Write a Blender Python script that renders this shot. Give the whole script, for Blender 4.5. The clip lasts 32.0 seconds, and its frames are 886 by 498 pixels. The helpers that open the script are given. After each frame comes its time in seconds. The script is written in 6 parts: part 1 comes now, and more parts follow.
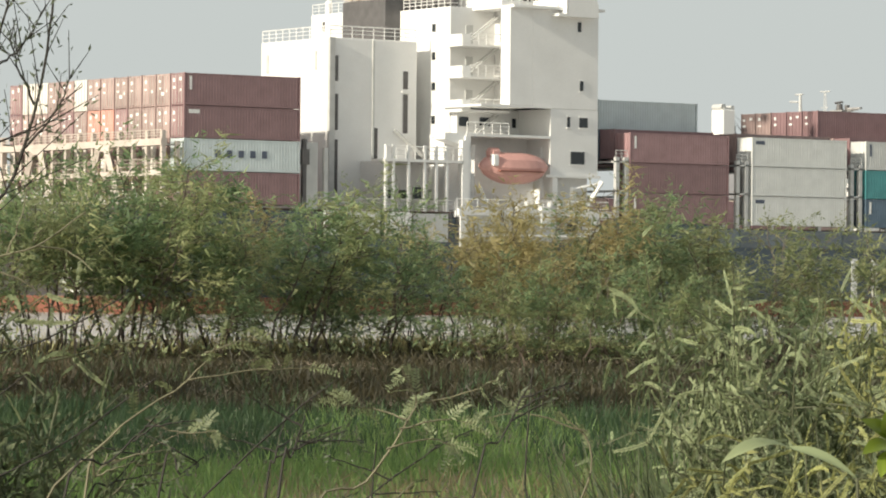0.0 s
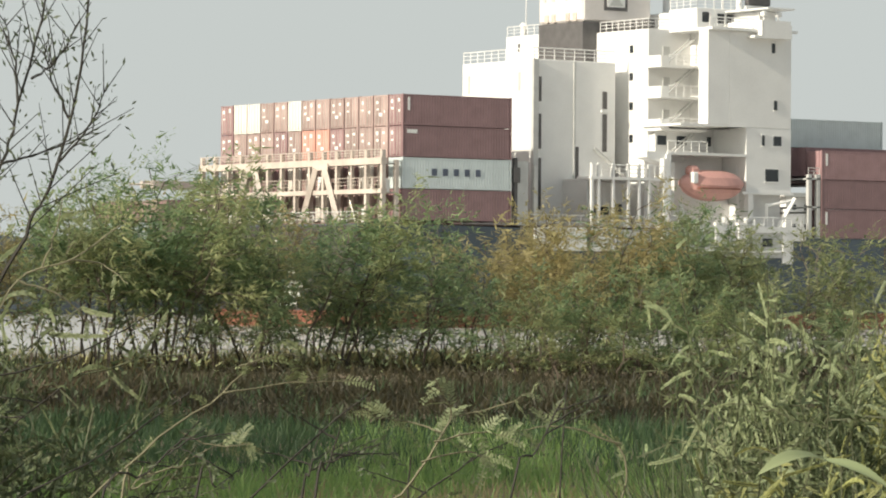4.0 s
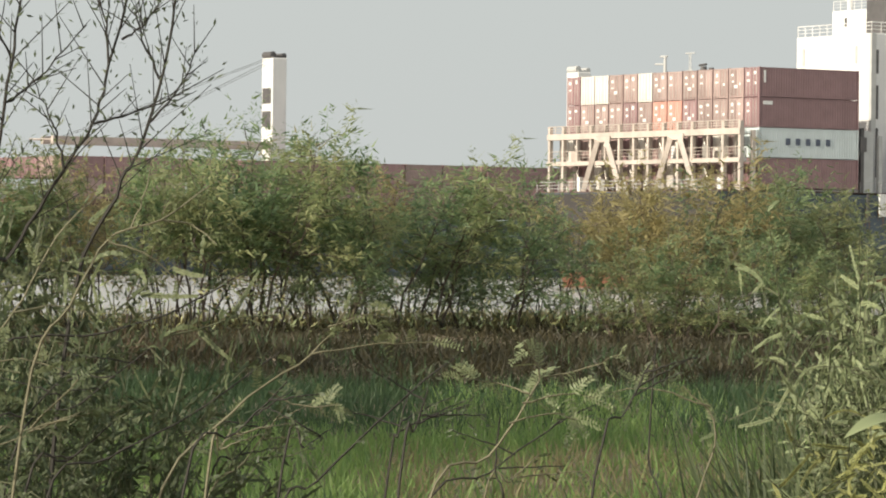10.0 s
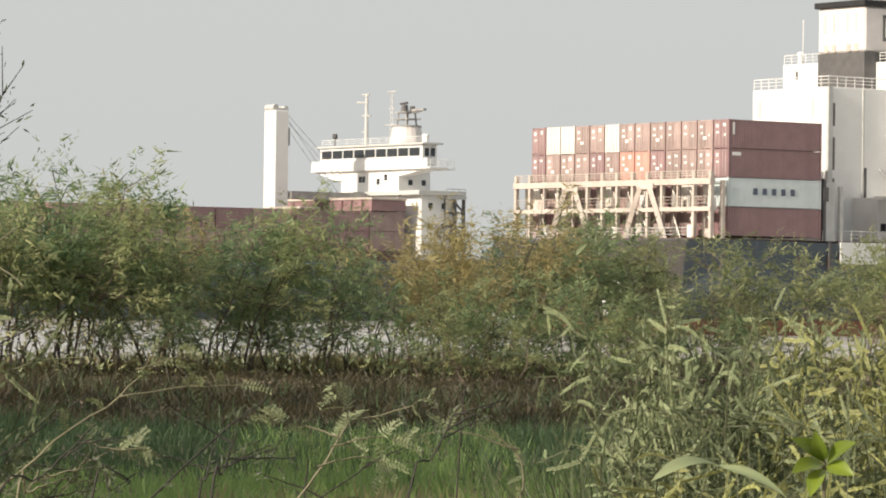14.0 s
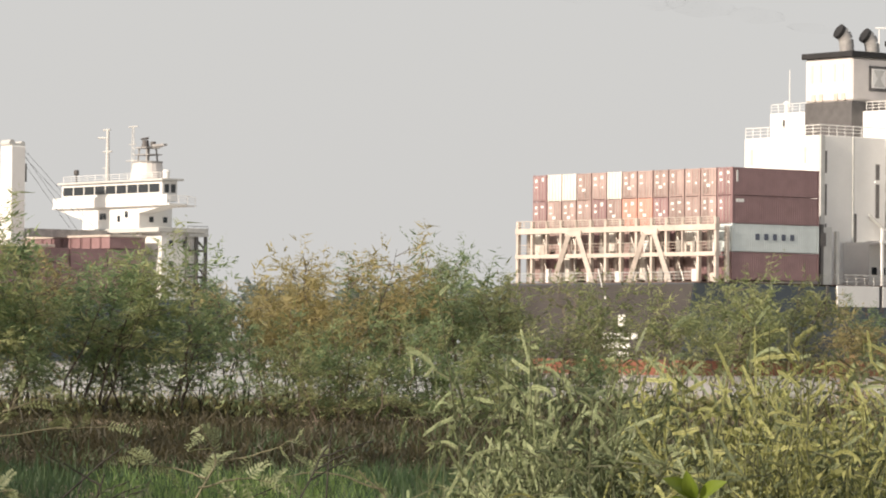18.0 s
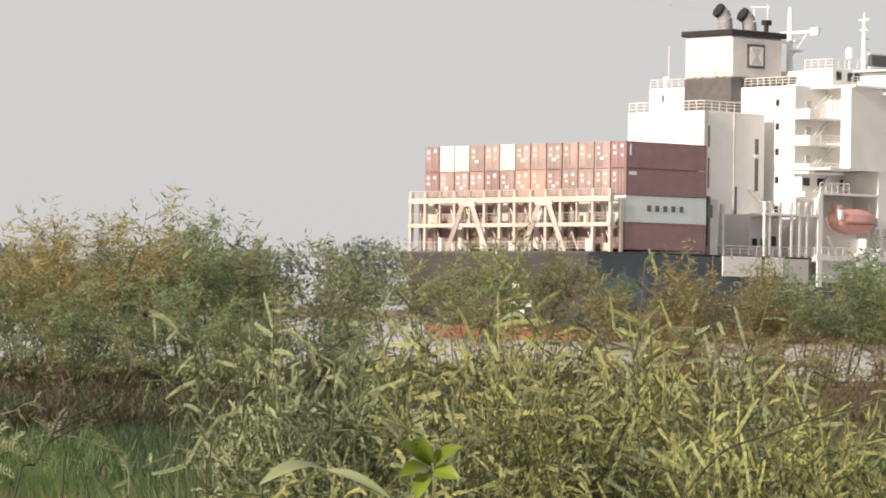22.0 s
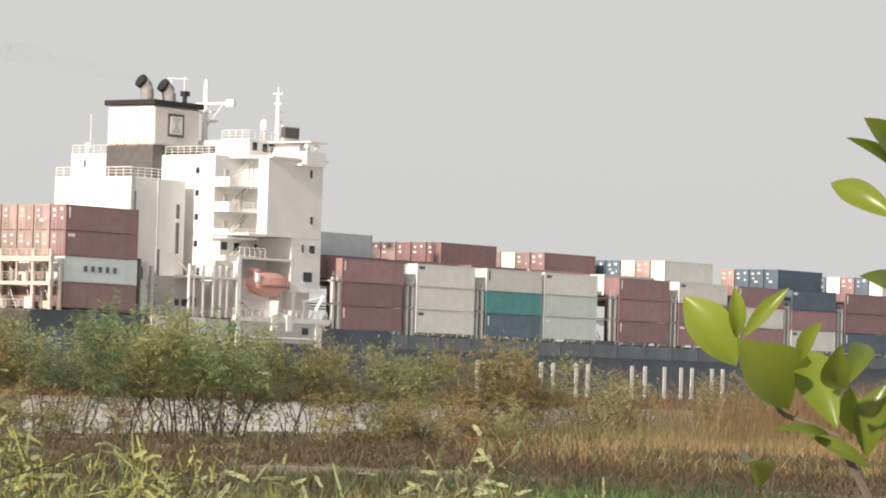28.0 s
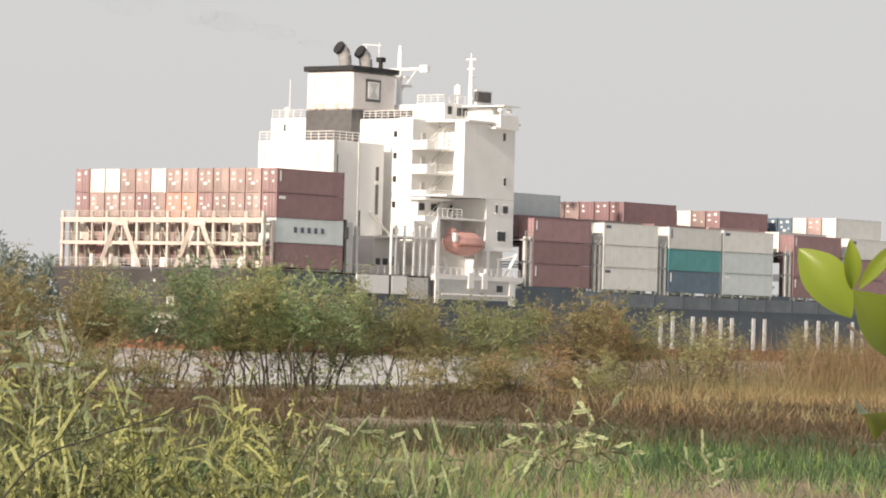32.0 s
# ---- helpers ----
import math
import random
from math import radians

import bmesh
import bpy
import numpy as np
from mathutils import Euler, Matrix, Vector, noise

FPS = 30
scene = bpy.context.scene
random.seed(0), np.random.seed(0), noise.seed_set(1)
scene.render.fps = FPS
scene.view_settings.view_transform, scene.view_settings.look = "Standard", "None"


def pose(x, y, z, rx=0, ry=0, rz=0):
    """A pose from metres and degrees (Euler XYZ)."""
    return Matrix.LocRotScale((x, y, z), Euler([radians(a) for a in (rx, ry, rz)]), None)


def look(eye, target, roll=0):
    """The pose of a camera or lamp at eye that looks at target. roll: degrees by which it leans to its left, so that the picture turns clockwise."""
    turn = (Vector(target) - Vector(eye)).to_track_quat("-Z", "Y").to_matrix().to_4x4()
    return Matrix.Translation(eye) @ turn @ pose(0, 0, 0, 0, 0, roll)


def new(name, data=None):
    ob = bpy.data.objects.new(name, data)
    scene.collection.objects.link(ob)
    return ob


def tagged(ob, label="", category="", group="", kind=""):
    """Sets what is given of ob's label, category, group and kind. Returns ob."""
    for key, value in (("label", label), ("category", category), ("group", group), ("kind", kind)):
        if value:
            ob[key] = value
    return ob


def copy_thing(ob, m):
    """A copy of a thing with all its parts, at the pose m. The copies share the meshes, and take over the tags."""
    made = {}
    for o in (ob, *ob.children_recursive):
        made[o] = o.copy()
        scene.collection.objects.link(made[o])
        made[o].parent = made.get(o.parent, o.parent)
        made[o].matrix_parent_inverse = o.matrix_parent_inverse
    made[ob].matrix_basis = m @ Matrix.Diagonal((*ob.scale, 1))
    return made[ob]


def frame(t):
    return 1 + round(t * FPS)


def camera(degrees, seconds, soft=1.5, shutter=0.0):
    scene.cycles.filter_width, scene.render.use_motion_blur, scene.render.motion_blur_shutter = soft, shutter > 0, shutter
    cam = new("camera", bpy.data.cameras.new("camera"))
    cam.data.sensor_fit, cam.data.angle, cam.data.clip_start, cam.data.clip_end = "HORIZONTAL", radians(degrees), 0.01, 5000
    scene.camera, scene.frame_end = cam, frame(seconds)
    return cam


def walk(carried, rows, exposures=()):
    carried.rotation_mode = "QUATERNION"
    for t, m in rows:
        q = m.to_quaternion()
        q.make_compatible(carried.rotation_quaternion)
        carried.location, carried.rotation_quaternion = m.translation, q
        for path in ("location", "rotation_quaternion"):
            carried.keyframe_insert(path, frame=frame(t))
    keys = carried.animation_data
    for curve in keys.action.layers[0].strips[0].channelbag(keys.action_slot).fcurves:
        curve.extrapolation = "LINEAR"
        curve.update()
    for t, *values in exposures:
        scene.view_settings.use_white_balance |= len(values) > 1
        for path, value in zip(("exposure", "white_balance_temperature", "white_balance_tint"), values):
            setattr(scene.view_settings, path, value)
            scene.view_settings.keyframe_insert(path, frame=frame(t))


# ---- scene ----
cam = camera(13.25, 32.0, soft=1.95)

# Plan: metres, water level z = 0. x is the container ship's course, y goes across the river, the eye stands at (0, 0, 3) on the bank.
EYE = Vector((0.0, 0.0, 3.0))


def toward(az, el):
    """Unit vector from the eye; az in degrees to the right of +y, el above the horizon."""
    a, e = radians(az), radians(el)
    return Vector((math.sin(a) * math.cos(e), math.cos(a) * math.cos(e), math.sin(e)))


# seconds, heading, tilt, lean of the hand-held camera
VIEW = [
    (0, 34.726, 0.512, 0.516), (0.5, 34.116, 0.290, 0.321), (1, 33.723, 0.389, 0.451), (1.5, 33.334, 0.725, 0.389), (2, 33.201, 0.815, 0.465),
    (2.5, 33.450, 0.815, 0.504), (3, 33.663, 0.952, 0.380), (3.5, 33.970, 0.878, 0.381), (5.5, 34.490, 0.175, 0.497), (6, 34.383, 0.214, 0.445),
    (6.5, 33.914, 0.106, 0.371), (7, 33.524, 0.053, 0.478), (7.5, 32.789, 0.138, 0.335), (8, 32.241, 0.075, 0.488), (8.5, 32.475, 0.049, 0.625),
    (9, 32.438, -0.047, 0.751), (9.5, 32.619, -0.053, 0.681), (10, 32.796, 0.107, 0.606), (10.5, 33.003, 0.236, 0.546), (11, 33.743, 0.234, 0.472),
    (11.5, 34.150, 0.195, 0.455), (12, 34.477, 0.274, 0.420), (12.5, 34.706, 0.375, 0.269), (13, 35.121, 0.466, 0.461), (13.5, 35.479, 0.628, 0.663),
    (15.5, 36.183, 1.365, 0.719), (16, 36.823, 1.569, 0.674), (16.5, 37.816, 1.408, 0.600), (17, 38.452, 1.011, 0.867), (17.5, 38.132, 1.385, 0.581),
    (18, 37.863, 1.423, 0.583), (18.5, 37.495, 1.526, 0.619), (19, 37.451, 1.369, 0.722), (19.5, 37.651, 1.111, 0.581), (20, 38.099, 1.259, 0.892),
    (20.5, 38.495, 1.270, 1.017), (21, 39.347, 1.345, 1.113), (21.5, 40.176, 1.092, 1.092), (22, 41.593, 0.933, 0.935), (22.5, 42.972, 0.869, 1.113),
    (23, 44.372, 1.160, 1.326), (23.5, 46.085, 1.454, 1.522), (24, 46.881, 1.737, 1.564), (24.5, 47.637, 1.903, 1.620), (25, 48.789, 2.026, 1.831),
    (25.5, 50.226, 1.918, 2.045), (26, 51.335, 2.088, 1.989), (26.5, 52.105, 1.514, 2.074), (28.5, 52.983, 2.199, 1.653), (29, 52.908, 2.338, 1.590),
    (29.5, 51.505, 2.243, 1.844), (30, 48.497, 1.586, 1.409), (30.5, 48.635, 1.279, 1.638), (31, 50.473, 1.469, 1.576), (31.5, 51.476, 1.295, 1.527),
    (32, 51.599, 1.230, 1.535),
]
# small sideways sway of the hand, in metres to the right
SWAY = [(0, 0.0), (6, -0.006), (9.5, 0.01), (13, 0.02), (15.5, 0.0), (18, -0.02), (21, -0.02), (22.5, 0.017), (24, 0.04), (26, 0.03), (28.5, 0.058), (29.5, 0.05), (30.5, 0.03), (32, 0.03)]


def sway(t):
    for (t0, v0), (t1, v1) in zip(SWAY, SWAY[1:]):
        if t <= t1:
            return v0 + (v1 - v0) * (t - t0) / (t1 - t0)
    return SWAY[-1][1]


def view_pose(t, a, b, r):
    eye = EYE + Vector((math.cos(radians(a)), -math.sin(radians(a)), 0)) * sway(t)
    return look(eye, eye + toward(a, b) * 100, r)


walk(cam, [(t, view_pose(t, a, b, r)) for t, a, b, r in VIEW],
     exposures=[(0, 0.1, 6450, 3), (9, 0.1, 6480, 4), (14, 0.13, 6600, 8), (19, 0.17, 6740, 12), (25, 0.19, 6720, 13), (29, 0.2, 6640, 11), (32, 0.2, 6650, 12)])

# ---- light ----
SUN_AZ, SUN_EL = -93.5, 24.0
world = bpy.data.worlds.new("sky")
scene.world = world
world.use_nodes = True
wn, wl = world.node_tree.nodes, world.node_tree.links
wn.clear()
sky = wn.new("ShaderNodeTexSky")
sky.sky_type, sky.sun_disc = "NISHITA", False
sky.sun_elevation, sky.sun_rotation = radians(SUN_EL), radians(SUN_AZ)
sky.air_density, sky.dust_density, sky.ozone_density = 1.0, 6.0, 1.0
haze = wn.new("ShaderNodeMix")
haze.data_type = "RGBA"
up = wn.new("ShaderNodeTexCoord")
split = wn.new("ShaderNodeSeparateXYZ")
fade = wn.new("ShaderNodeMapRange")
fade.interpolation_type = "SMOOTHSTEP"
fade.inputs[1].default_value, fade.inputs[2].default_value, fade.inputs[3].default_value, fade.inputs[4].default_value = 0.0, 0.8, 0.9, 0.62
wl.new(up.outputs["Generated"], split.inputs[0])
wl.new(split.outputs[2], fade.inputs[0])
wl.new(fade.outputs[0], haze.inputs[0])
haze.inputs[7].default_value = (6.05, 6.15, 6.15, 1)
bg = wn.new("ShaderNodeBackground")
bg.inputs[1].default_value = 0.1
wo = wn.new("ShaderNodeOutputWorld")
wl.new(sky.outputs[0], haze.inputs[6])
wl.new(haze.outputs[2], bg.inputs[0])
wl.new(bg.outputs[0], wo.inputs[0])
sun = new("sun", bpy.data.lights.new("sun", "SUN"))
sun.data.energy, sun.data.angle, sun.data.color = 5.2, radians(1.5), (1.0, 0.87, 0.74)
sun.matrix_world = look((0, 0, 60), Vector((0, 0, 60)) - toward(SUN_AZ, SUN_EL))


# ---- materials ----
def surface(name, color, rough=0.6, metal=0.0, vary=0.25, scale=1.2, fine=14.0, bump=0.15, random_tint=0.0, dirt=None, island=0.0):
    """Procedural surface: base colour with stains at two scales and a fine relief."""
    m = bpy.data.materials.new(name)
    m.use_nodes = True
    n, l = m.node_tree.nodes, m.node_tree.links
    b = n["Principled BSDF"]
    b.inputs["Roughness"].default_value, b.inputs["Metallic"].default_value = rough, metal
    tc = n.new("ShaderNodeTexCoord")
    big, small = n.new("ShaderNodeTexNoise"), n.new("ShaderNodeTexNoise")
    for node, s, d in ((big, scale, 4), (small, fine, 3)):
        node.inputs["Scale"].default_value, node.inputs["Detail"].default_value = s, d
        l.new(tc.outputs["Object"], node.inputs["Vector"])
    ramp = n.new("ShaderNodeMapRange")
    ramp.inputs[1].default_value, ramp.inputs[2].default_value = 0.3, 0.7
    l.new(big.outputs[0], ramp.inputs[0])
    mix = n.new("ShaderNodeMix")
    mix.data_type = "RGBA"
    d = dirt or tuple(c * (1 - vary) for c in color)
    mix.inputs[6].default_value, mix.inputs[7].default_value = (*color, 1), (*d, 1)
    l.new(ramp.outputs[0], mix.inputs[0])
    hsv = n.new("ShaderNodeHueSaturation")
    l.new(mix.outputs[2], hsv.inputs["Color"])
    val = n.new("ShaderNodeMapRange")
    val.inputs[3].default_value, val.inputs[4].default_value = 1 - vary * 0.6, 1 + vary * 0.6
    l.new(small.outputs[0], val.inputs[0])
    last = val.outputs[0]
    for amount, kind in ((random_tint, "ShaderNodeObjectInfo"), (island, "ShaderNodeNewGeometry")):
        if amount:
            info = n.new(kind)
            r = n.new("ShaderNodeMapRange")
            r.inputs[3].default_value, r.inputs[4].default_value = 1 - amount, 1 + amount
            l.new(info.outputs["Random" if kind.endswith("Info") else "Random Per Island"], r.inputs[0])
            mul = n.new("ShaderNodeMath")
            mul.operation = "MULTIPLY"
            l.new(last, mul.inputs[0]), l.new(r.outputs[0], mul.inputs[1])
            last = mul.outputs[0]
    l.new(last, hsv.inputs["Value"])
    l.new(hsv.outputs[0], b.inputs["Base Color"])
    if bump:
        bp = n.new("ShaderNodeBump")
        bp.inputs["Strength"].default_value, bp.inputs["Distance"].default_value = bump, 0.03
        l.new(small.outputs[0], bp.inputs["Height"])
        l.new(bp.outputs[0], b.inputs["Normal"])
    return m


def foliage(name, color, other, through_light=0.35, rough=0.55):
    """Leaves: tint differs leaf by leaf and plant by plant, some light passes through."""
    m = bpy.data.materials.new(name)
    m.use_nodes = True
    n, l = m.node_tree.nodes, m.node_tree.links
    b, out = n["Principled BSDF"], n["Material Output"]
    geo, info, tc = n.new("ShaderNodeNewGeometry"), n.new("ShaderNodeObjectInfo"), n.new("ShaderNodeTexCoord")
    patch = n.new("ShaderNodeTexNoise")
    patch.inputs["Scale"].default_value = 1.6
    l.new(tc.outputs["Object"], patch.inputs["Vector"])
    add = n.new("ShaderNodeMath")
    add.operation = "MULTIPLY_ADD"
    add.inputs[1].default_value = 0.55
    l.new(geo.outputs["Random Per Island"], add.inputs[0])
    sc = n.new("ShaderNodeMapRange")
    sc.inputs[1].default_value, sc.inputs[2].default_value, sc.inputs[3].default_value, sc.inputs[4].default_value = 0.3, 0.7, -0.15, 0.55
    l.new(patch.outputs[0], sc.inputs[0])
    l.new(sc.outputs[0], add.inputs[2])
    mix = n.new("ShaderNodeMix")
    mix.data_type, mix.clamp_factor = "RGBA", True
    mix.inputs[6].default_value, mix.inputs[7].default_value = (*color, 1), (*other, 1)
    l.new(add.outputs[0], mix.inputs[0])
    hsv = n.new("ShaderNodeHueSaturation")
    r = n.new("ShaderNodeMapRange")
    r.inputs[3].default_value, r.inputs[4].default_value = 0.75, 1.25
    l.new(info.outputs["Random"], r.inputs[0])
    l.new(r.outputs[0], hsv.inputs["Value"])
    l.new(mix.outputs[2], hsv.inputs["Color"])
    l.new(hsv.outputs[0], b.inputs["Base Color"])
    b.inputs["Roughness"].default_value = rough
    tr = n.new("ShaderNodeBsdfTranslucent")
    l.new(hsv.outputs[0], tr.inputs["Color"])
    mx = n.new("ShaderNodeMixShader")
    mx.inputs[0].default_value = through_light
    l.new(b.outputs[0], mx.inputs[1]), l.new(tr.outputs[0], mx.inputs[2])
    l.new(mx.outputs[0], out.inputs[0])
    return m


WHITE = surface("white_ship_paint", (0.80, 0.80, 0.785), 0.5, vary=0.09, scale=0.35, fine=6, bump=0.05)
CREAM = surface("cream_paint", (0.60, 0.53, 0.47), 0.55, vary=0.28, scale=0.6, fine=8)
BUFF = surface("buff_funnel_paint", (0.72, 0.68, 0.655), 0.5, vary=0.15, scale=0.5, fine=8)
# dark grey lifted a little, as haze over the river would
DARK = surface("dark_grey_paint", (0.115, 0.11, 0.11), 0.5, vary=0.3)
BLACK = surface("soot_black", (0.02, 0.02, 0.022), 0.7, vary=0.3)
GLASS = surface("dark_window_glass", (0.03, 0.035, 0.04), 0.12, vary=0.1, bump=0)
HULL = surface("dark_hull_paint", (0.082, 0.108, 0.135), 0.5, vary=0.25, scale=0.25, fine=3)
PASSAGE = surface("worn_grey_plating", (0.17, 0.20, 0.225), 0.55, vary=0.35, scale=0.3, fine=3)
BOOT = surface("red_boot_topping", (0.25, 0.095, 0.06), 0.6, vary=0.3, scale=0.3)
DECK = surface("deck_paint", (0.16, 0.10, 0.08), 0.7, vary=0.3)
GREYP = surface("light_grey_paint", (0.55, 0.555, 0.54), 0.5, vary=0.15)
PIPE = surface("heat_greyed_pipe", (0.36, 0.355, 0.35), 0.6, vary=0.4, scale=1.0, fine=6)
STEEL = surface("galvanised_steel", (0.52, 0.50, 0.46), 0.45, 0.6, vary=0.3)
ORANGE = surface("orange_lifeboat_paint", (0.65, 0.36, 0.32), 0.5, vary=0.15, bump=0.05)
LETTER = surface("white_letter_paint", (0.82, 0.82, 0.80), 0.5, vary=0.12, scale=1.5)
NAVY = surface("navy_letter_paint", (0.10, 0.12, 0.17), 0.5)
# maroon and brown are paled: aerial haze is mixed into the paint
BOX = {
    "maroon": surface("maroon_container", (0.305, 0.192, 0.197), 0.5, vary=0.2, scale=0.8, fine=9, random_tint=0.16),
    "grey": surface("pale_grey_container", (0.69, 0.70, 0.675), 0.5, vary=0.12, scale=0.8, fine=9, random_tint=0.08),
    "ice": surface("pale_blue_container", (0.60, 0.665, 0.67), 0.5, vary=0.12, scale=0.8, fine=9, random_tint=0.06),
    "teal": surface("teal_container", (0.09, 0.30, 0.31), 0.5, vary=0.2, scale=0.8, fine=9, random_tint=0.1),
    "blue": surface("dark_blue_container", (0.115, 0.17, 0.225), 0.5, vary=0.25, scale=0.8, fine=9, random_tint=0.12),
    "cream": surface("cream_container", (0.73, 0.69, 0.635), 0.5, vary=0.12, scale=0.8, fine=9, random_tint=0.05),
    "tan": surface("faded_hazed_brown_container", (0.40, 0.295, 0.275), 0.5, vary=0.3, scale=0.8, fine=9, random_tint=0.25),
    "salmon": surface("salmon_container", (0.60, 0.32, 0.26), 0.5, vary=0.2, scale=0.8, fine=9, random_tint=0.1),
}
BARK = surface("grey_brown_bark", (0.15, 0.12, 0.095), 0.85, vary=0.35, scale=6, fine=40)
DARKTWIG = surface("dark_bare_twig", (0.035, 0.032, 0.026), 0.85, vary=0.35, scale=9, fine=50)
GREENTWIG = surface("green_twig", (0.105, 0.115, 0.06), 0.7, vary=0.3, scale=9, fine=50)
TWIG = surface("pale_dry_twig", (0.18, 0.17, 0.105), 0.8, vary=0.35, scale=9, fine=50)
SOIL = surface("brown_soil", (0.31, 0.24, 0.17), 0.95, vary=0.4, scale=0.45, fine=6, bump=0.8, dirt=(0.12, 0.10, 0.055))
LEAF = {
    "russet": foliage("russet_brush", (0.075, 0.062, 0.034), (0.185, 0.132, 0.07), 0.35),
    "fern": foliage("olive_inner_shade_leaf", (0.23, 0.25, 0.09), (0.45, 0.45, 0.18), 0.4),
    "hay": foliage("dry_hay_blade", (0.25, 0.215, 0.115), (0.43, 0.37, 0.205), 0.4),
    "rust": foliage("rusty_leaf", (0.30, 0.205, 0.105), (0.38, 0.285, 0.145), 0.45),
    "gold": foliage("golden_green_leaf", (0.28, 0.30, 0.135), (0.47, 0.45, 0.22), 0.5),
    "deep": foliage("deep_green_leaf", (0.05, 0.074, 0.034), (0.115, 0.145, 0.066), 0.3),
    "sprig": foliage("dark_small_leaf", (0.075, 0.10, 0.06), (0.15, 0.18, 0.10), 0.35),
    "olive": foliage("olive_leaf", (0.22, 0.285, 0.135), (0.45, 0.455, 0.23), 0.5),
    "green": foliage("green_leaf", (0.135, 0.225, 0.12), (0.36, 0.43, 0.21), 0.5),
    "tan": foliage("tan_leaf", (0.37, 0.315, 0.16), (0.36, 0.33, 0.16), 0.5),
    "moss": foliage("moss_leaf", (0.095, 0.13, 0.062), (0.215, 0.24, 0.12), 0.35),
    "pale": foliage("pale_green_leaf", (0.2, 0.255, 0.135), (0.42, 0.47, 0.255), 0.3),
    "lime": foliage("lime_leaf", (0.33, 0.365, 0.14), (0.55, 0.55, 0.23), 0.4),
    # dark copy of the bright grass, with shade put into its colour
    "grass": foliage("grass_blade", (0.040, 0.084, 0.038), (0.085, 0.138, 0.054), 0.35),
    "meadow": foliage("bright_grass_blade", (0.13, 0.235, 0.07), (0.3, 0.41, 0.13), 0.4),
    "straw": foliage("straw_blade", (0.20, 0.14, 0.07), (0.38, 0.26, 0.13), 0.4),
    # brush coloured extra dark to stand for the shadow band below the bushes
    "brush": foliage("shade_dark_brush", (0.034, 0.036, 0.016), (0.082, 0.068, 0.03), 0.3),
    "broad": foliage("broad_leaf", (0.12, 0.19, 0.025), (0.27, 0.33, 0.045), 0.42, 0.3),
    # pale grey-green: distance haze is mixed into the leaf colour
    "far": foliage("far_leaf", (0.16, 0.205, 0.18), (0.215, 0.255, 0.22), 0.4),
}


def thin_smoke():
    """Smoke that lets most light pass."""
    m = bpy.data.materials.new("thin_smoke")
    m.use_nodes = True
    n, l = m.node_tree.nodes, m.node_tree.links
    d, t, mx = n.new("ShaderNodeBsdfDiffuse"), n.new("ShaderNodeBsdfTransparent"), n.new("ShaderNodeMixShader")
    d.inputs[0].default_value = (0.10, 0.09, 0.085, 1)
    lw = n.new("ShaderNodeTexNoise")
    lw.inputs["Scale"].default_value, lw.inputs["Detail"].default_value = 0.22, 2
    mr = n.new("ShaderNodeMapRange")
    mr.inputs[1].default_value, mr.inputs[2].default_value, mr.inputs[3].default_value, mr.inputs[4].default_value = 0.46, 0.74, 0.0, 0.03
    tc = n.new("ShaderNodeTexCoord")
    l.new(tc.outputs["Object"], lw.inputs["Vector"]), l.new(lw.outputs[0], mr.inputs[0]), l.new(mr.outputs[0], mx.inputs[0])
    l.new(t.outputs[0], mx.inputs[1]), l.new(d.outputs[0], mx.inputs[2]), l.new(mx.outputs[0], n["Material Output"].inputs[0])
    return m


SMOKE = thin_smoke()
DARKSTERN = surface("dark_stern_plating", (0.055, 0.05, 0.048), 0.7, vary=0.35, scale=0.3, fine=3)
RUST = surface("rust_streak", (0.26, 0.12, 0.07), 0.85, vary=0.4, scale=2.0, fine=12)


# ---- mesh tools ----
def mesh_of(name, verts, faces):
    me = bpy.data.meshes.new(name)
    me.from_pydata([tuple(v) for v in verts], [], [tuple(f) for f in faces])
    me.update()
    return me


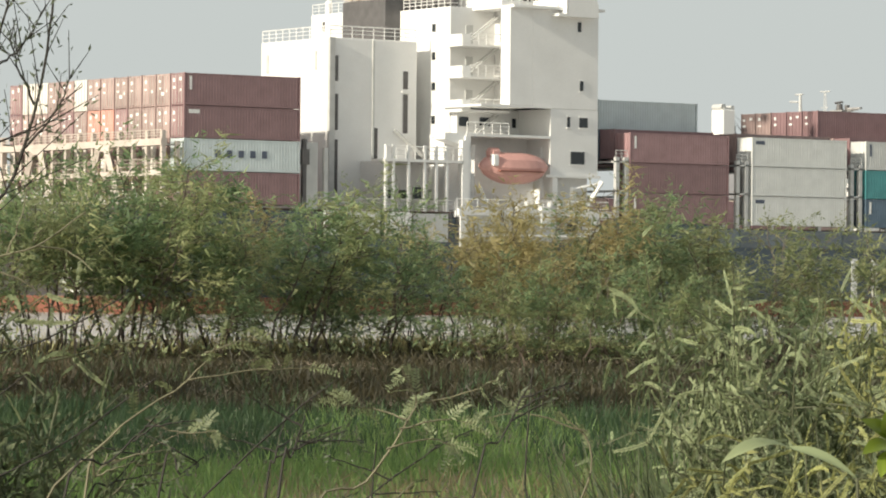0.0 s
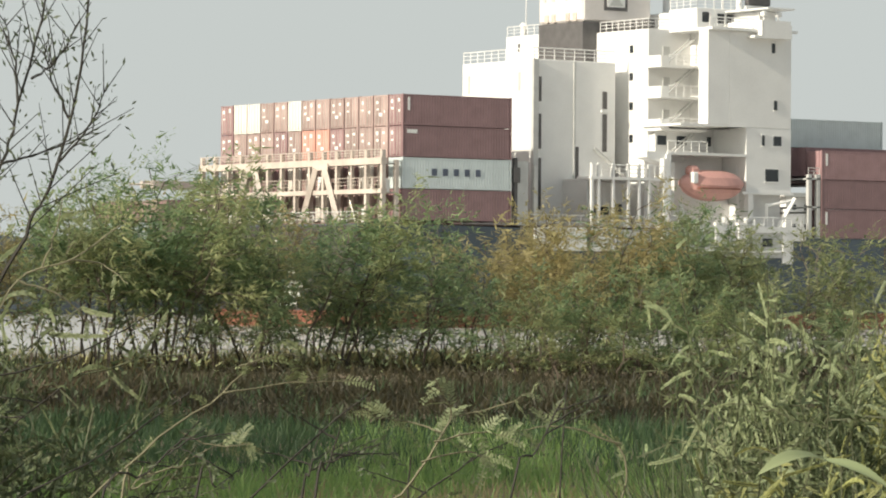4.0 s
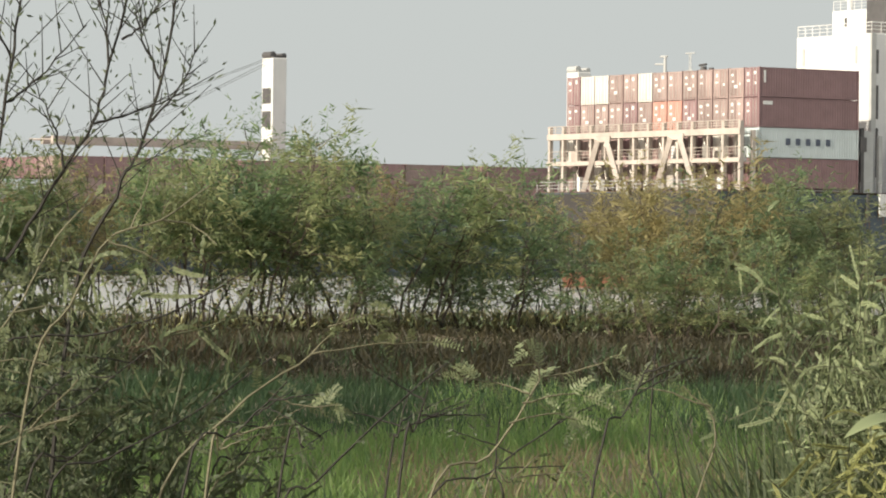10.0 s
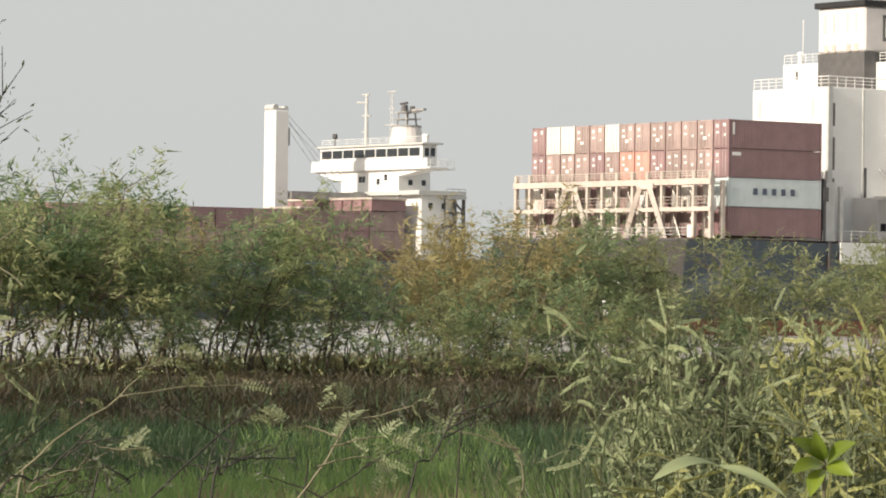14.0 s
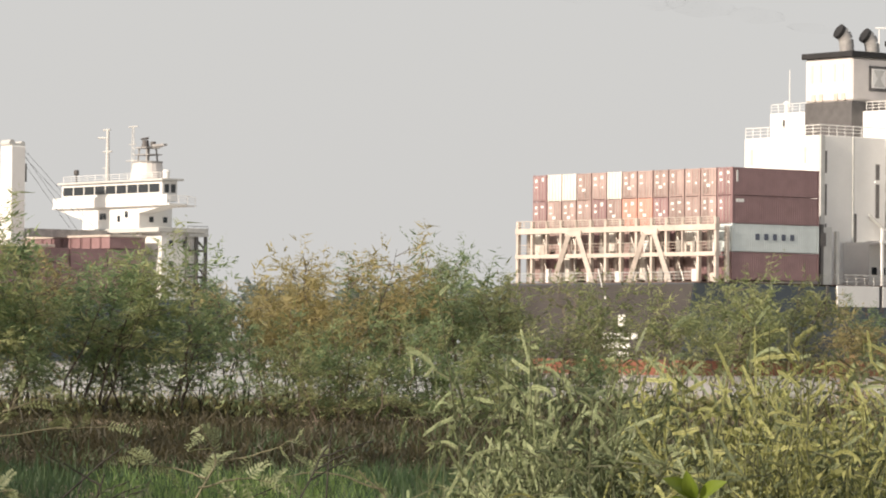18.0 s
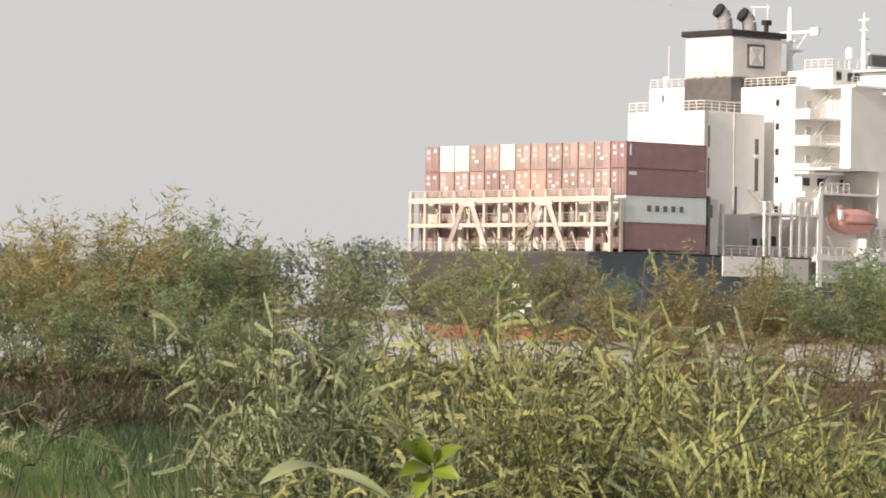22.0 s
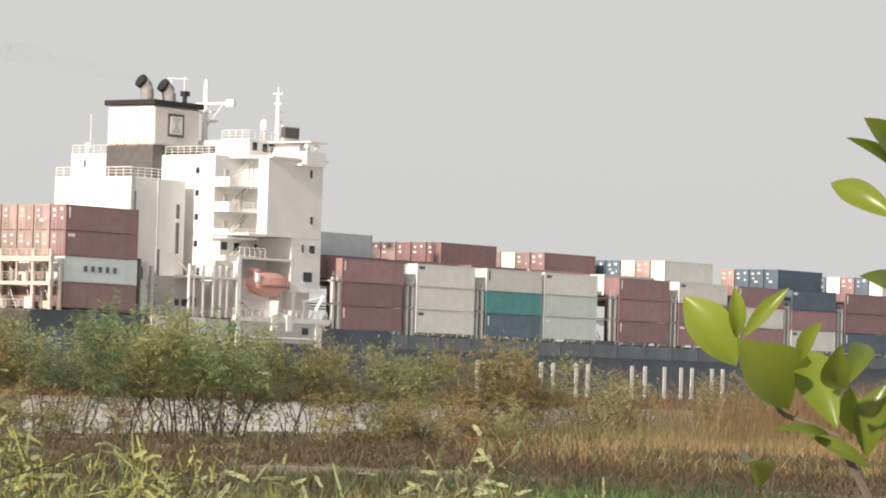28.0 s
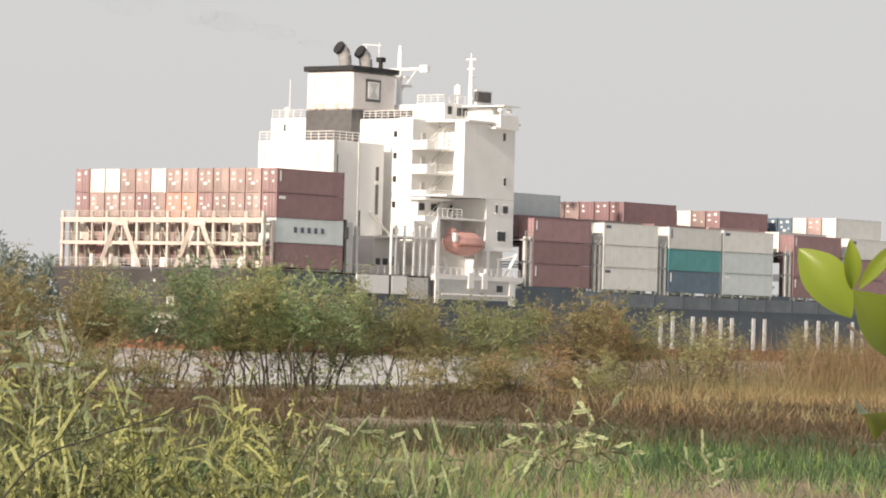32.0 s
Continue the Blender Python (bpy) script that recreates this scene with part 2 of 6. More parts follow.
class Shape:
    """Collects boxes, tubes and prisms into one mesh."""

    def __init__(self):
        self.v, self.f = [], []

    def add(self, verts, faces):
        k = len(self.v)
        self.v += [tuple(p) for p in verts]
        self.f += [tuple(i + k for i in f) for f in faces]
        return self

    def box(self, x0, x1, y0, y1, z0, z1, bevel=0.0):
        if bevel <= 0:
            v = [(x, y, z) for z in (z0, z1) for y in (y0, y1) for x in (x0, x1)]
            return self.add(v, [(0, 2, 3, 1), (4, 5, 7, 6), (0, 1, 5, 4), (2, 6, 7, 3), (0, 4, 6, 2), (1, 3, 7, 5)])
        b = bevel
        ring = lambda i, z: [(x0 + i, y0 + b, z), (x0 + b, y0 + i, z), (x1 - b, y0 + i, z), (x1 - i, y0 + b, z), (x1 - i, y1 - b, z), (x1 - b, y1 - i, z), (x0 + b, y1 - i, z), (x0 + i, y1 - b, z)]
        v = ring(b, z0) + ring(0, z0 + b) + ring(0, z1 - b) + ring(b, z1)
        f = [tuple(range(7, -1, -1)), tuple(range(24, 32))]
        f += [(r * 8 + i, r * 8 + (i + 1) % 8, r * 8 + 8 + (i + 1) % 8, r * 8 + 8 + i) for r in range(3) for i in range(8)]
        return self.add(v, f)

    def tube(self, a, b, r0, r1=None, n=8):
        a, b = Vector(a), Vector(b)
        r1 = r0 if r1 is None else r1
        q = (b - a).to_track_quat("Z", "Y")
        c = [q @ Vector((math.cos(2 * math.pi * i / n), math.sin(2 * math.pi * i / n), 0)) for i in range(n)]
        v = [a + p * r0 for p in c] + [b + p * r1 for p in c]
        return self.add(v, [(i, (i + 1) % n, n + (i + 1) % n, n + i) for i in range(n)] + [tuple(range(n - 1, -1, -1)), tuple(range(n, 2 * n))])

    def bar(self, a, b, w):
        return self.tube(a, b, w * 0.7, n=4)

    def rail(self, points, h=1.1, step=1.8, r=0.035):
        """A railing along a line of deck points: posts, top rail and two wires."""
        for a, b in zip(points, points[1:]):
            a, b = Vector(a), Vector(b)
            n = max(1, round((b - a).length / step))
            for i in range(n + 1):
                p = a.lerp(b, i / n)
                self.tube(p, p + Vector((0, 0, h)), r, n=4)
            for k in (0.35, 0.68, 1.0):
                self.tube(a + Vector((0, 0, h * k)), b + Vector((0, 0, h * k)), r * (1.1 if k == 1 else 0.7), n=4)
        return self

    def mesh(self, name="part"):
        return mesh_of(name, self.v, self.f)


def part(name, shape, material, parent, label="", place=None):
    me = shape.mesh(name) if isinstance(shape, Shape) else shape
    ob = new(name, me)
    if not me.materials:
        me.materials.append(material)
    elif me.materials[0] != material:
        ob.material_slots[0].link = "OBJECT"
        ob.material_slots[0].material = material
    ob.parent = parent
    if place is not None:
        ob.matrix_basis = place
    return tagged(ob, label) if label else ob


def empty(name, label, category, group="", kind=""):
    ob = new(name)
    ob.empty_display_size = 0.5
    return tagged(ob, label, category, group, kind)


# ---- containers ----
def container_mesh(length, width=2.32, height=2.82):
    """Steel box with corrugated sides, rails, corner posts and door gear on its aft end (x = 0)."""
    s = Shape()
    outline, pitch, depth = [], 0.30, 0.045
    n = int((length - 0.36) / pitch)
    start = (length - n * pitch) / 2
    for i in range(n):
        x = start + i * pitch
        outline += [(x, depth), (x + 0.09, 0.0 + 0.012), (x + 0.17, 0.012), (x + 0.26, depth)]
    outline = [(start - 0.02, depth)] + outline + [(length - start + 0.02, depth)]
    ring = outline + [(x, width - y) for x, y in reversed(outline)]
    k = len(ring)
    v = [(x, y, 0.10) for x, y in ring] + [(x, y, height - 0.06) for x, y in ring]
    half = k // 2
    f = [(i, i + 1, k + i + 1, k + i) for i in range(k - 1)] + [(k - 1, 0, k, 2 * k - 1)]
    f += [(k + i, k + i + 1, 2 * k - 2 - i, 2 * k - 1 - i) for i in range(half - 1)]
    f += [(i + 1, i, k - 1 - i, k - 2 - i) for i in range(half - 1)]
    s.add(v, f)
    for x in (0.0, length - 0.16):
        for y in (0.0, width - 0.16):
            s.box(x, x + 0.16, y, y + 0.16, -0.035, height + 0.035)
    for y in (0.0, width - 0.07):
        s.box(0.16, length - 0.16, y, y + 0.07, 0.0, 0.16)
        s.box(0.16, length - 0.16, y, y + 0.07, height - 0.11, height)
    for x in (0.03, length - 0.10):
        s.box(x, x + 0.07, 0.16, width - 0.16, 0.0, 0.17)
        s.box(x, x + 0.07, 0.16, width - 0.16, height - 0.14, height)
        s.box(x + 0.015, x + 0.05, 0.16, width / 2 - 0.01, 0.17, height - 0.14)
        s.box(x + 0.015, x + 0.05, width / 2 + 0.01, width - 0.16, 0.17, height - 0.14)
    for y in (0.42, 0.92, 1.52, 2.02):
        s.box(0.0, 0.045, y - 0.025, y + 0.025, 0.06, height - 0.06)
    return s.mesh("container")


C40, C20 = container_mesh(12.19), container_mesh(6.06)
HC = 2.896
PITCH = 2.5


def add_container(ship, x, row, z, color, mesh=None, label="", y=None):
    ob = part("container", mesh or C40, BOX[color], ship, label, pose(x, row * PITCH + 0.03 if y is None else y, z))
    return ob


def door_marks(box, seed):
    """Plates and painted marks on the door end."""
    r = random.Random(seed)
    y, z = 1.62, 2.05
    part("marking", Shape().box(-0.015, 0.02, y, y + r.uniform(0.25, 0.45), z, z + r.uniform(0.22, 0.36)), LETTER, box, "white painted mark")
    if r.random() < 0.6:
        part("marking", Shape().box(-0.015, 0.02, 0.5, 0.5 + r.uniform(0.3, 0.5), 2.15, 2.15 + r.uniform(0.2, 0.4)), LETTER, box, "white painted mark")
    part("marking", Shape().box(-0.015, 0.02, y - 0.1, y + r.uniform(0.2, 0.45), 1.45, 1.45 + r.uniform(0.12, 0.25)), LETTER, box, "white painted mark")
    if r.random() < 0.4:
        part("marking", Shape().box(-0.015, 0.02, 0.45, 0.45 + r.uniform(0.2, 0.35), 1.2, 1.2 + r.uniform(0.15, 0.3)), LETTER, box, "white painted mark")
    if r.random() < 0.25:
        part("marking", Shape().box(-0.015, 0.02, 0.95, 1.5, 0.9, 1.2), LETTER, box, "white painted mark")


SIDE_MARK = Shape().box(0.55, 0.78, -0.006, 0.03, 1.35, 2.55).mesh("marking")
SIDE_PLATE = Shape().box(0.5, 1.6, -0.006, 0.03, 2.15, 2.5).mesh("marking")


def hull_mesh(stations, keel=-2.0):
    """Hull lofted from stations (x, middle, half breadth at deck, at mid height, at water, deck height)."""
    v, f = [], []
    n = 9
    for x, mid, deck, half, low, top, rake in stations:
        prof = [(low * 0.8, keel), (low, 0.0), (half, top * 0.45), (deck, top)]
        for hb, z in prof:
            v.append((x + rake * (z / top), mid - hb, z))
        v.append((x + rake, mid, top + 0.02))
        for hb, z in reversed(prof):
            v.append((x + rake * (z / top), mid + hb, z))
    for i in range(len(stations) - 1):
        for j in range(n - 1):
            a = i * n + j
            f.append((a, a + n, a + n + 1, a + 1))
    f.append(tuple(range(n)))
    f.append(tuple(range(len(v) - 1, len(v) - n - 1, -1)))
    return mesh_of("hull", v, f)


# ---- container ship: x forward from the aft end of the stern stack, y across from the near side, z above water ----
TOP = 21.5


DOOR_LEAF = Shape().box(-0.005, 0.05, 0.18, 1.16, 0.2, 2.66, 0.015).mesh("door")
LOCK_BAR = Shape().tube((-0.03, 0.43, 0.1), (-0.03, 0.43, 2.74), 0.028, n=5).mesh("locking_bar")


def build_container_ship():
    ship = empty("container_ship", "dark-hulled container ship with white house and stacked containers under way", "ship")
    mid = 16.25
    st = [(-3.2, mid, 15.4, 13.6, 11.2, 9.5, -1.2), (4, mid, 16.2, 15.4, 12.8, 9.5, 0), (20, mid, 16.2, 16.2, 15.2, 9.3, 0), (46, mid, 16.2, 16.2, 16.2, 8.6, 0),
          (120, mid, 16.2, 16.2, 16.2, 8.3, 0), (190, mid, 16.2, 16.0, 14.5, 8.4, 0), (225, mid, 14.0, 10.5, 7.0, 9.6, 1.5), (246, mid, 7.5, 3.5, 1.6, 11.5, 4), (255, mid, 1.2, 0.5, 0.2, 12.3, 6)]
    part("hull", hull_mesh(st), HULL, ship, "dark blue-grey painted steel hull")
    # boot topping: a thin shell just outside the hull at the waterline
    v, f = [], []
    for x, m, d, h, lo, top, rk in st[:-1]:
        for z in (-0.4, 1.55):
            t = z / (top * 0.45)
            hb = lo + (h - lo) * max(t, 0) + 0.05
            v += [(x + rk * z / top - (0.06 if x < 0 else 0), m - hb, z), (x + rk * z / top - (0.06 if x < 0 else 0), m + hb, z)]
    for i in range(len(st) - 2):
        a = i * 4
        f += [(a, a + 4, a + 6, a + 2), (a + 1, a + 3, a + 7, a + 5)]
    f.append((0, 2, 3, 1))
    part("boot_topping", mesh_of("boot_topping", v, f), BOOT, ship, "red waterline band")
    # stern plate just aft of the hull, darker than the hull colour
    edge = [(1.62, 12.0), (4.275, 13.5), (9.4, 15.3)]
    v = [(-3.2 - 1.2 * z / 9.5 - 0.06, mid + s * h, z) for z, h in edge for s in (-1, 1)]
    v += [(x + 0.05, y, z) for x, y, z in v]
    part("transom", mesh_of("transom", v, [(0, 2, 3, 1), (2, 4, 5, 3), (7, 9, 8, 6), (9, 11, 10, 8), (4, 10, 11, 5), (0, 1, 7, 6)]), DARKSTERN, ship, "dark stern plating")
    # transom marks: two lines of small white letters as plain bars
    for z0, z1, w0, w1, n in ((5.0, 6.2, 12.0, 13.2, 1), (3.65, 4.3, 10.3, 16.0, 5), (2.7, 3.3, 11.6, 16.2, 6), (1.85, 2.35, 12.0, 15.3, 4)):
        step = (w1 - w0) / n
        for i in range(n):
            xx = -3.2 - 1.2 * (z0 / 9.5) - 0.14
            part("name_bar", Shape().box(xx - 0.08, xx + 0.25, w0 + i * step, w0 + i * step + step * (0.82 if n > 1 else 1.0), z0, z1), LETTER, ship, "white bar of the stern lettering")
    # company name on the side, as plain upright bars
    for k, x in enumerate((77.6, 85.0, 91.6, 99.6, 112.7, 120.6, 124.8, 132.6)):
        wide = 1.1 if k == 5 else (4.6 if k == 4 else 4.0)
        for at in ((0.5,) if wide < 2 else (0.12, 0.8)):
            part("name_bar", Shape().box(x + wide * at - 0.38, x + wide * at + 0.38, -0.02, 0.15, 1.4, 5.8), LETTER, ship, "tall white bar of the hull lettering")
    part("deck", Shape().box(-4, 48, 0.4, 32.1, 9.52, 9.62).box(48, 225, 0.6, 31.9, 8.5, 8.62), DECK, ship, "red-brown steel deck")
    # side passage under the stacks, paler than the hull, with its stanchions
    part("passage_plating", Shape().box(60.2, 224, -0.012, 0.1, 6.75, 8.46), PASSAGE, ship, "grey side passage plating under the containers")
    for i in range(24):
        part("stanchion", Shape().box(63 + i * 6.6, 63.35 + i * 6.6, -0.08, 0.05, 6.7, 8.5), HULL, ship)
    part("bulwark", Shape().box(48, 60, 0.06, 0.16, 8.2, 8.9), HULL, ship)
    part("bulwark", Shape().box(104.5, 109, 0.06, 0.16, 8.2, 9.0), HULL, ship)
    # hatch coamings and stanchions along the side under the forward stacks
    stanchion = Shape().box(0, 0.35, 0.1, 0.5, 8.4, 8.95).mesh("stanchion")
    for k in range(57):
        part("stanchion", stanchion, GREYP, ship, place=pose(49.0 + 3.05 * k, 0, 0))

    # stern stack: side column and door ends
    top_row = ["maroon", "cream", "cream", "tan", "tan", "cream", "tan", "tan", "tan", "tan", "tan", "tan", "maroon"]
    for row in range(13):
        for tier in range(4):
            z = TOP - HC * (tier + 1)
            far = 12 - row
            if row == 0:
                c = ("maroon", "maroon", "ice", "maroon")[tier]
            elif tier == 0:
                c = top_row[far]
            elif tier == 1:
                c = "salmon" if row in (5, 6) else ("maroon" if row % 4 == 0 else "tan")
            else:
                c = ("tan", "maroon", "tan", "cream", "tan")[(row * 3 + tier) % 5]
            lab = {"maroon": "maroon corrugated steel container", "cream": "cream corrugated steel container", "ice": "pale blue-grey container with navy lettering bars",
                   "tan": "faded, haze-paled brown corrugated steel container", "salmon": "salmon-red corrugated steel container"}[c]
            b = add_container(ship, 0, row, z, c, label=lab)
            if tier < 2:
                for k in range(2):
                    part("door", DOOR_LEAF, BOX[c], b, place=pose(0, k * 1.03, 0))
                for k in range(4):
                    part("locking_bar", LOCK_BAR, STEEL, b, place=pose(0, (0.0, 0.48, 1.06, 1.54)[k], 0))
            if tier < 2 and c != "cream":
                door_marks(b, row * 7 + tier)
            if row == 0 and tier < 2:
                part("marking", SIDE_PLATE if tier else SIDE_MARK, LETTER, b, "white painted mark")
            if row == 0 and tier == 2:
                for i in range(5):
                    part("lettering", Shape().box(3.25 + i * 1.22, 3.25 + i * 1.22 + 0.55, -0.02, 0.02, 1.2, 1.85), NAVY, b, "navy bar of the lettering")
    # stern lashing frame
    fr = empty("lashing_frame", "", "")
    fr.parent = ship
    tagged(fr, "cream-painted steel lashing frame across the stern")
    z0, z1 = 9.6, TOP - 5.25
    posts = [0.1, 2.75, 5.25, 7.74, 10.05, 12.46, 15.0, 17.44, 19.92, 22.4, 24.84, 27.3, 29.75, 32.2]
    for i, w in enumerate(posts):
        if i in (2, 9, 11):
            part("post", Shape().box(-2.25, -1.95, w - 0.1, w + 0.1, 12.6, z1), CREAM, fr)
        else:
            part("post", Shape().box(-2.3, -1.9, w - 0.17, w + 0.17, z0, z1), CREAM, fr)
            part("post", Shape().box(-0.85, -0.45, w - 0.17, w + 0.17, z0, z1 - 0.9), CREAM, fr)
    for z, h in ((TOP - 6.55, 0.6), (TOP - 9.2, 0.42)):
        part("beam", Shape().box(-2.42, -1.8, -0.1, 32.4, z, z + h), CREAM, fr)
        part("walkway", Shape().box(-1.8, -0.5, 0.0, 32.3, z + 0.02, z + 0.12), STEEL, fr)
    part("rail", Shape().rail([(-2.3, 0, TOP - 5.95), (-2.3, 32.3, TOP - 5.95)], 0.75, 1.24, 0.045).rail([(-2.2, 0, TOP - 8.75), (-2.2, 32.3, TOP - 8.75)], 1.0, 2.48, 0.035), CREAM, fr)
    for m in (22.4, 10.05):
        for side in (-1, 1):
            part("brace", Shape().bar((-2.56, m + side * 0.75, TOP - 6.75), (-2.56, m + side * 3.3, z0 - 0.1), 0.5), CREAM, fr)
        part("gusset", Shape().box(-2.62, -2.44, m - 1.3, m + 1.3, TOP - 6.95, TOP - 6.3, 0.05), CREAM, fr)
    r = random.Random(3)
    for w in posts[:-1]:
        for z in (9.7, 12.4):
            part("lashing_rod", Shape().tube((-1.2, w + r.uniform(0.4, 1.2), z), (-1.2, w + r.uniform(1.2, 2.2), z + 2.4), 0.045, n=5), STEEL, fr)
            if r.random() < 0.75:
                u = w + r.uniform(0.3, 1.4)
                part("gear_locker", Shape().box(-1.5, -1.0, u, u + r.uniform(0.4, 0.9), z, z + r.uniform(0.8, 1.7), 0.03), (CREAM, STEEL, WHITE)[r.randrange(3)], fr)
    # mooring deck gear at the stern
    s = Shape().rail([(-4.2, 1, 9.6), (-4.2, 31.5, 9.6)], 1.0, 1.9, 0.04)
    part("stern_rail", s, GREYP, ship)
    part("flagstaff", Shape().tube((-4.1, 15.4, 8.2), (-4.9, 15.4, 11.0), 0.07).box(-4.3, -3.9, 14.8, 15.1, 7.9, 9.0), WHITE, ship)

    # engine casing
    cas = part("engine_casing", Shape().box(21.8, 31.7, 10.0, 22.2, 9.6, 26.0, 0.08), WHITE, ship, "white painted engine casing")
    part("pipe_duct", Shape().box(21.6, 22.2, 9.7, 10.05, 10, 26.0).box(26.55, 26.75, 9.85, 10.02, 10, 25.9), GREYP, cas)
    for x, z0_, z1_ in ((30.1, 17.2, 20.9), (30.1, 21.4, 23.1), (26.85, 11.8, 17.6), (22.35, 21.9, 24.3), (22.35, 17.3, 20.7), (22.35, 11.4, 16.4)):
        part("louvre", Shape().box(x, x + (0.5 if x > 30 else 0.33), 9.9, 10.03, z0_, z1_), DARK, cas)
    part("ledge", Shape().box(29.9, 30.9, 9.7, 10.03, 16.8, 17.0).box(29.9, 30.9, 9.8, 10.03, 21.05, 21.25), WHITE, cas)
    for w in (12.2, 20.8):
        part("door", Shape().box(21.72, 21.84, w, w + 0.35, 23.0, 24.8), GREYP, cas)
    part("upper_casing", Shape().box(31.8, 38.5, 22.75, 28.9, 9.6, 29.5, 0.06), WHITE, ship)
    part("door", Shape().box(31.72, 31.82, 26.4, 26.7, 27.8, 28.7), DARK, cas)
    part("casing_rail", Shape().rail([(21.9, 22.1, 26.0), (21.9, 10.1, 26.0), (31.6, 10.1, 26.0)], 1.1, 1.2, 0.05), WHITE, ship, "white tubular railing")
    part("upper_rail", Shape().rail([(31.9, 28.8, 29.5), (31.9, 22.9, 29.5)], 1.0, 1.2, 0.04), WHITE, ship, "white tubular railing")
    part("vent", Shape().tube((32.6, 26.9, 29.5), (32.6, 26.9, 30.6), 0.3, n=10).tube((32.6, 26.9, 30.6), (32.6, 26.9, 30.9), 0.5, 0.2, n=10).tube((32.6, 26.5, 29.5), (32.6, 26.5, 34.4), 0.05), WHITE, ship)
    # funnel
    fun = part("funnel", Shape().box(31.6, 40.2, 15.4, 23.0, 30.4, 35.3, 0.25), BUFF, ship, "buff-white funnel with black base and rim")
    part("funnel_base", Shape().box(31.65, 40.1, 15.45, 22.95, 26.0, 30.4), DARK, fun, "black funnel base")
    part("funnel_rim", Shape().box(31.3, 40.6, 15.1, 23.3, 35.3, 35.95, 0.08), BLACK, fun, "black funnel rim")
    for w in (16.6, 18.0, 20.2, 21.6):
        part("louvre", Shape().box(31.52, 31.66, w, w + 0.35, 32.6, 34.6), GREYP, fun)
    for w in (16.4, 17.6, 20.0, 21.2):
        part("louvre", Shape().box(31.52, 31.66, w, w + 0.6, 30.5, 31.3), CREAM, fun)
    part("emblem", Shape().box(34.2, 37.1, 15.3, 15.42, 31.6, 34.4), DARK, fun, "dark square emblem frame")
    part("emblem_field", Shape().box(34.55, 36.75, 15.25, 15.36, 31.95, 34.1), WHITE, fun)
    part("emblem_bar", Shape().add([(34.8, 15.22, 32.1), (36.5, 15.22, 32.1), (35.85, 15.22, 33.0), (36.5, 15.22, 33.95), (34.8, 15.22, 33.95), (35.45, 15.22, 33.0), (35.65, 15.34, 33.0)], [(0, 1, 2, 5), (5, 2, 3, 4), (0, 6, 1), (4, 3, 6)]), GREYP, fun)
    for x, w, h in ((33.9, 18.6, 0.55), (37.2, 17.9, 0.25)):
        s = Shape()
        pts = [Vector((x, w, 35.9)), Vector((x, w, 35.9 + h)), Vector((x - 0.1, w + 0.05, 36.9 + h)), Vector((x - 0.4, w + 0.15, 37.5 + h)), Vector((x - 1.0, w + 0.3, 37.85 + h))]
        for a, b in zip(pts, pts[1:]):
            s.tube(a, b, 0.82, 0.82, n=16)
        ex = part("exhaust_pipe", s, PIPE, fun, "curved grey exhaust pipe with sooty mouth")
        part("soot_cap", Shape().tube(pts[-2] + (pts[-1] - pts[-2]) * 0.55, pts[-1] + (pts[-1] - pts[-2]) * 0.12, 0.84, 0.86, n=16), BLACK, ex)
    part("small_pipe", Shape().tube((39.0, 17.0, 35.9), (39.0, 17.0, 37.4), 0.28).box(38.6, 39.5, 16.6, 17.4, 36.9, 37.5), BLACK, fun)

    # accommodation
    acc = part("accommodation", Shape().box(33.4, 47.0, 7.0, 25.5, 9.6, 29.3, 0.06), WHITE, ship, "white painted accommodation block")
    part("side_block", Shape().box(38.6, 46.4, 0.8, 7.0, 19.6, 29.0, 0.06).box(36.0, 38.6, 0.8, 2.3, 19.85, 29.0).box(40.8, 46.4, 0.82, 7.0, 13.3, 19.6), WHITE, acc)
    part("lower_block", Shape().box(41.7, 46.2, 2.2, 7.0, 9.78, 13.3), WHITE, acc)
    part("boat_deck_house", Shape().box(33.6, 40.8, 6.0, 7.0, 17.0, 19.6), WHITE, acc)
    part("deck_edge", Shape().box(32.6, 40.9, 0.7, 7.0, 19.6, 19.82), WHITE, acc)
    part("deck_edge", Shape().box(40.2, 46.6, 0.6, 0.82, 13.1, 13.35), WHITE, acc)
    part("side_block", Shape().box(36.0, 46.4, 25.5, 31.7, 13.3, 29.0, 0.06), WHITE, acc)
    decks = (16.0, 19.2, 22.4, 25.4)
    for i, z in enumerate(decks):
        part("balcony", Shape().box(33.0, 38.6, 4.3, 7.0, z, z + 0.22).box(32.9, 33.05, 4.3, 7.0, z, z + 1.15).box(33.0, 33.9, 4.25, 4.35, z, z + 1.15), WHITE, acc)
        part("balcony_rail", Shape().rail([(33.9, 4.3, z + 0.2), (38.5, 4.3, z + 0.2)], 1.05, 0.9, 0.04), WHITE, acc)
        part("stair", Shape().bar((34.0, 5.2, z + 0.2), (37.8, 5.2, z + 3.0), 0.14).bar((34.0, 5.9, z + 0.2), (37.8, 5.9, z + 3.0), 0.14), GREYP, acc)
        part("door", Shape().box(35.2, 36.0, 6.9, 7.03, z + 0.3, z + 2.2), GREYP, acc)
    for z in (14.9, 18.2, 21.4, 24.3, 27.0):
        part("window", Shape().box(33.32, 33.45, 9.4, 9.9, z, z + 0.75), GLASS, acc)
    part("window", Shape().box(33.3, 33.45, 8.3, 9.4, 14.8, 15.7), GLASS, acc)
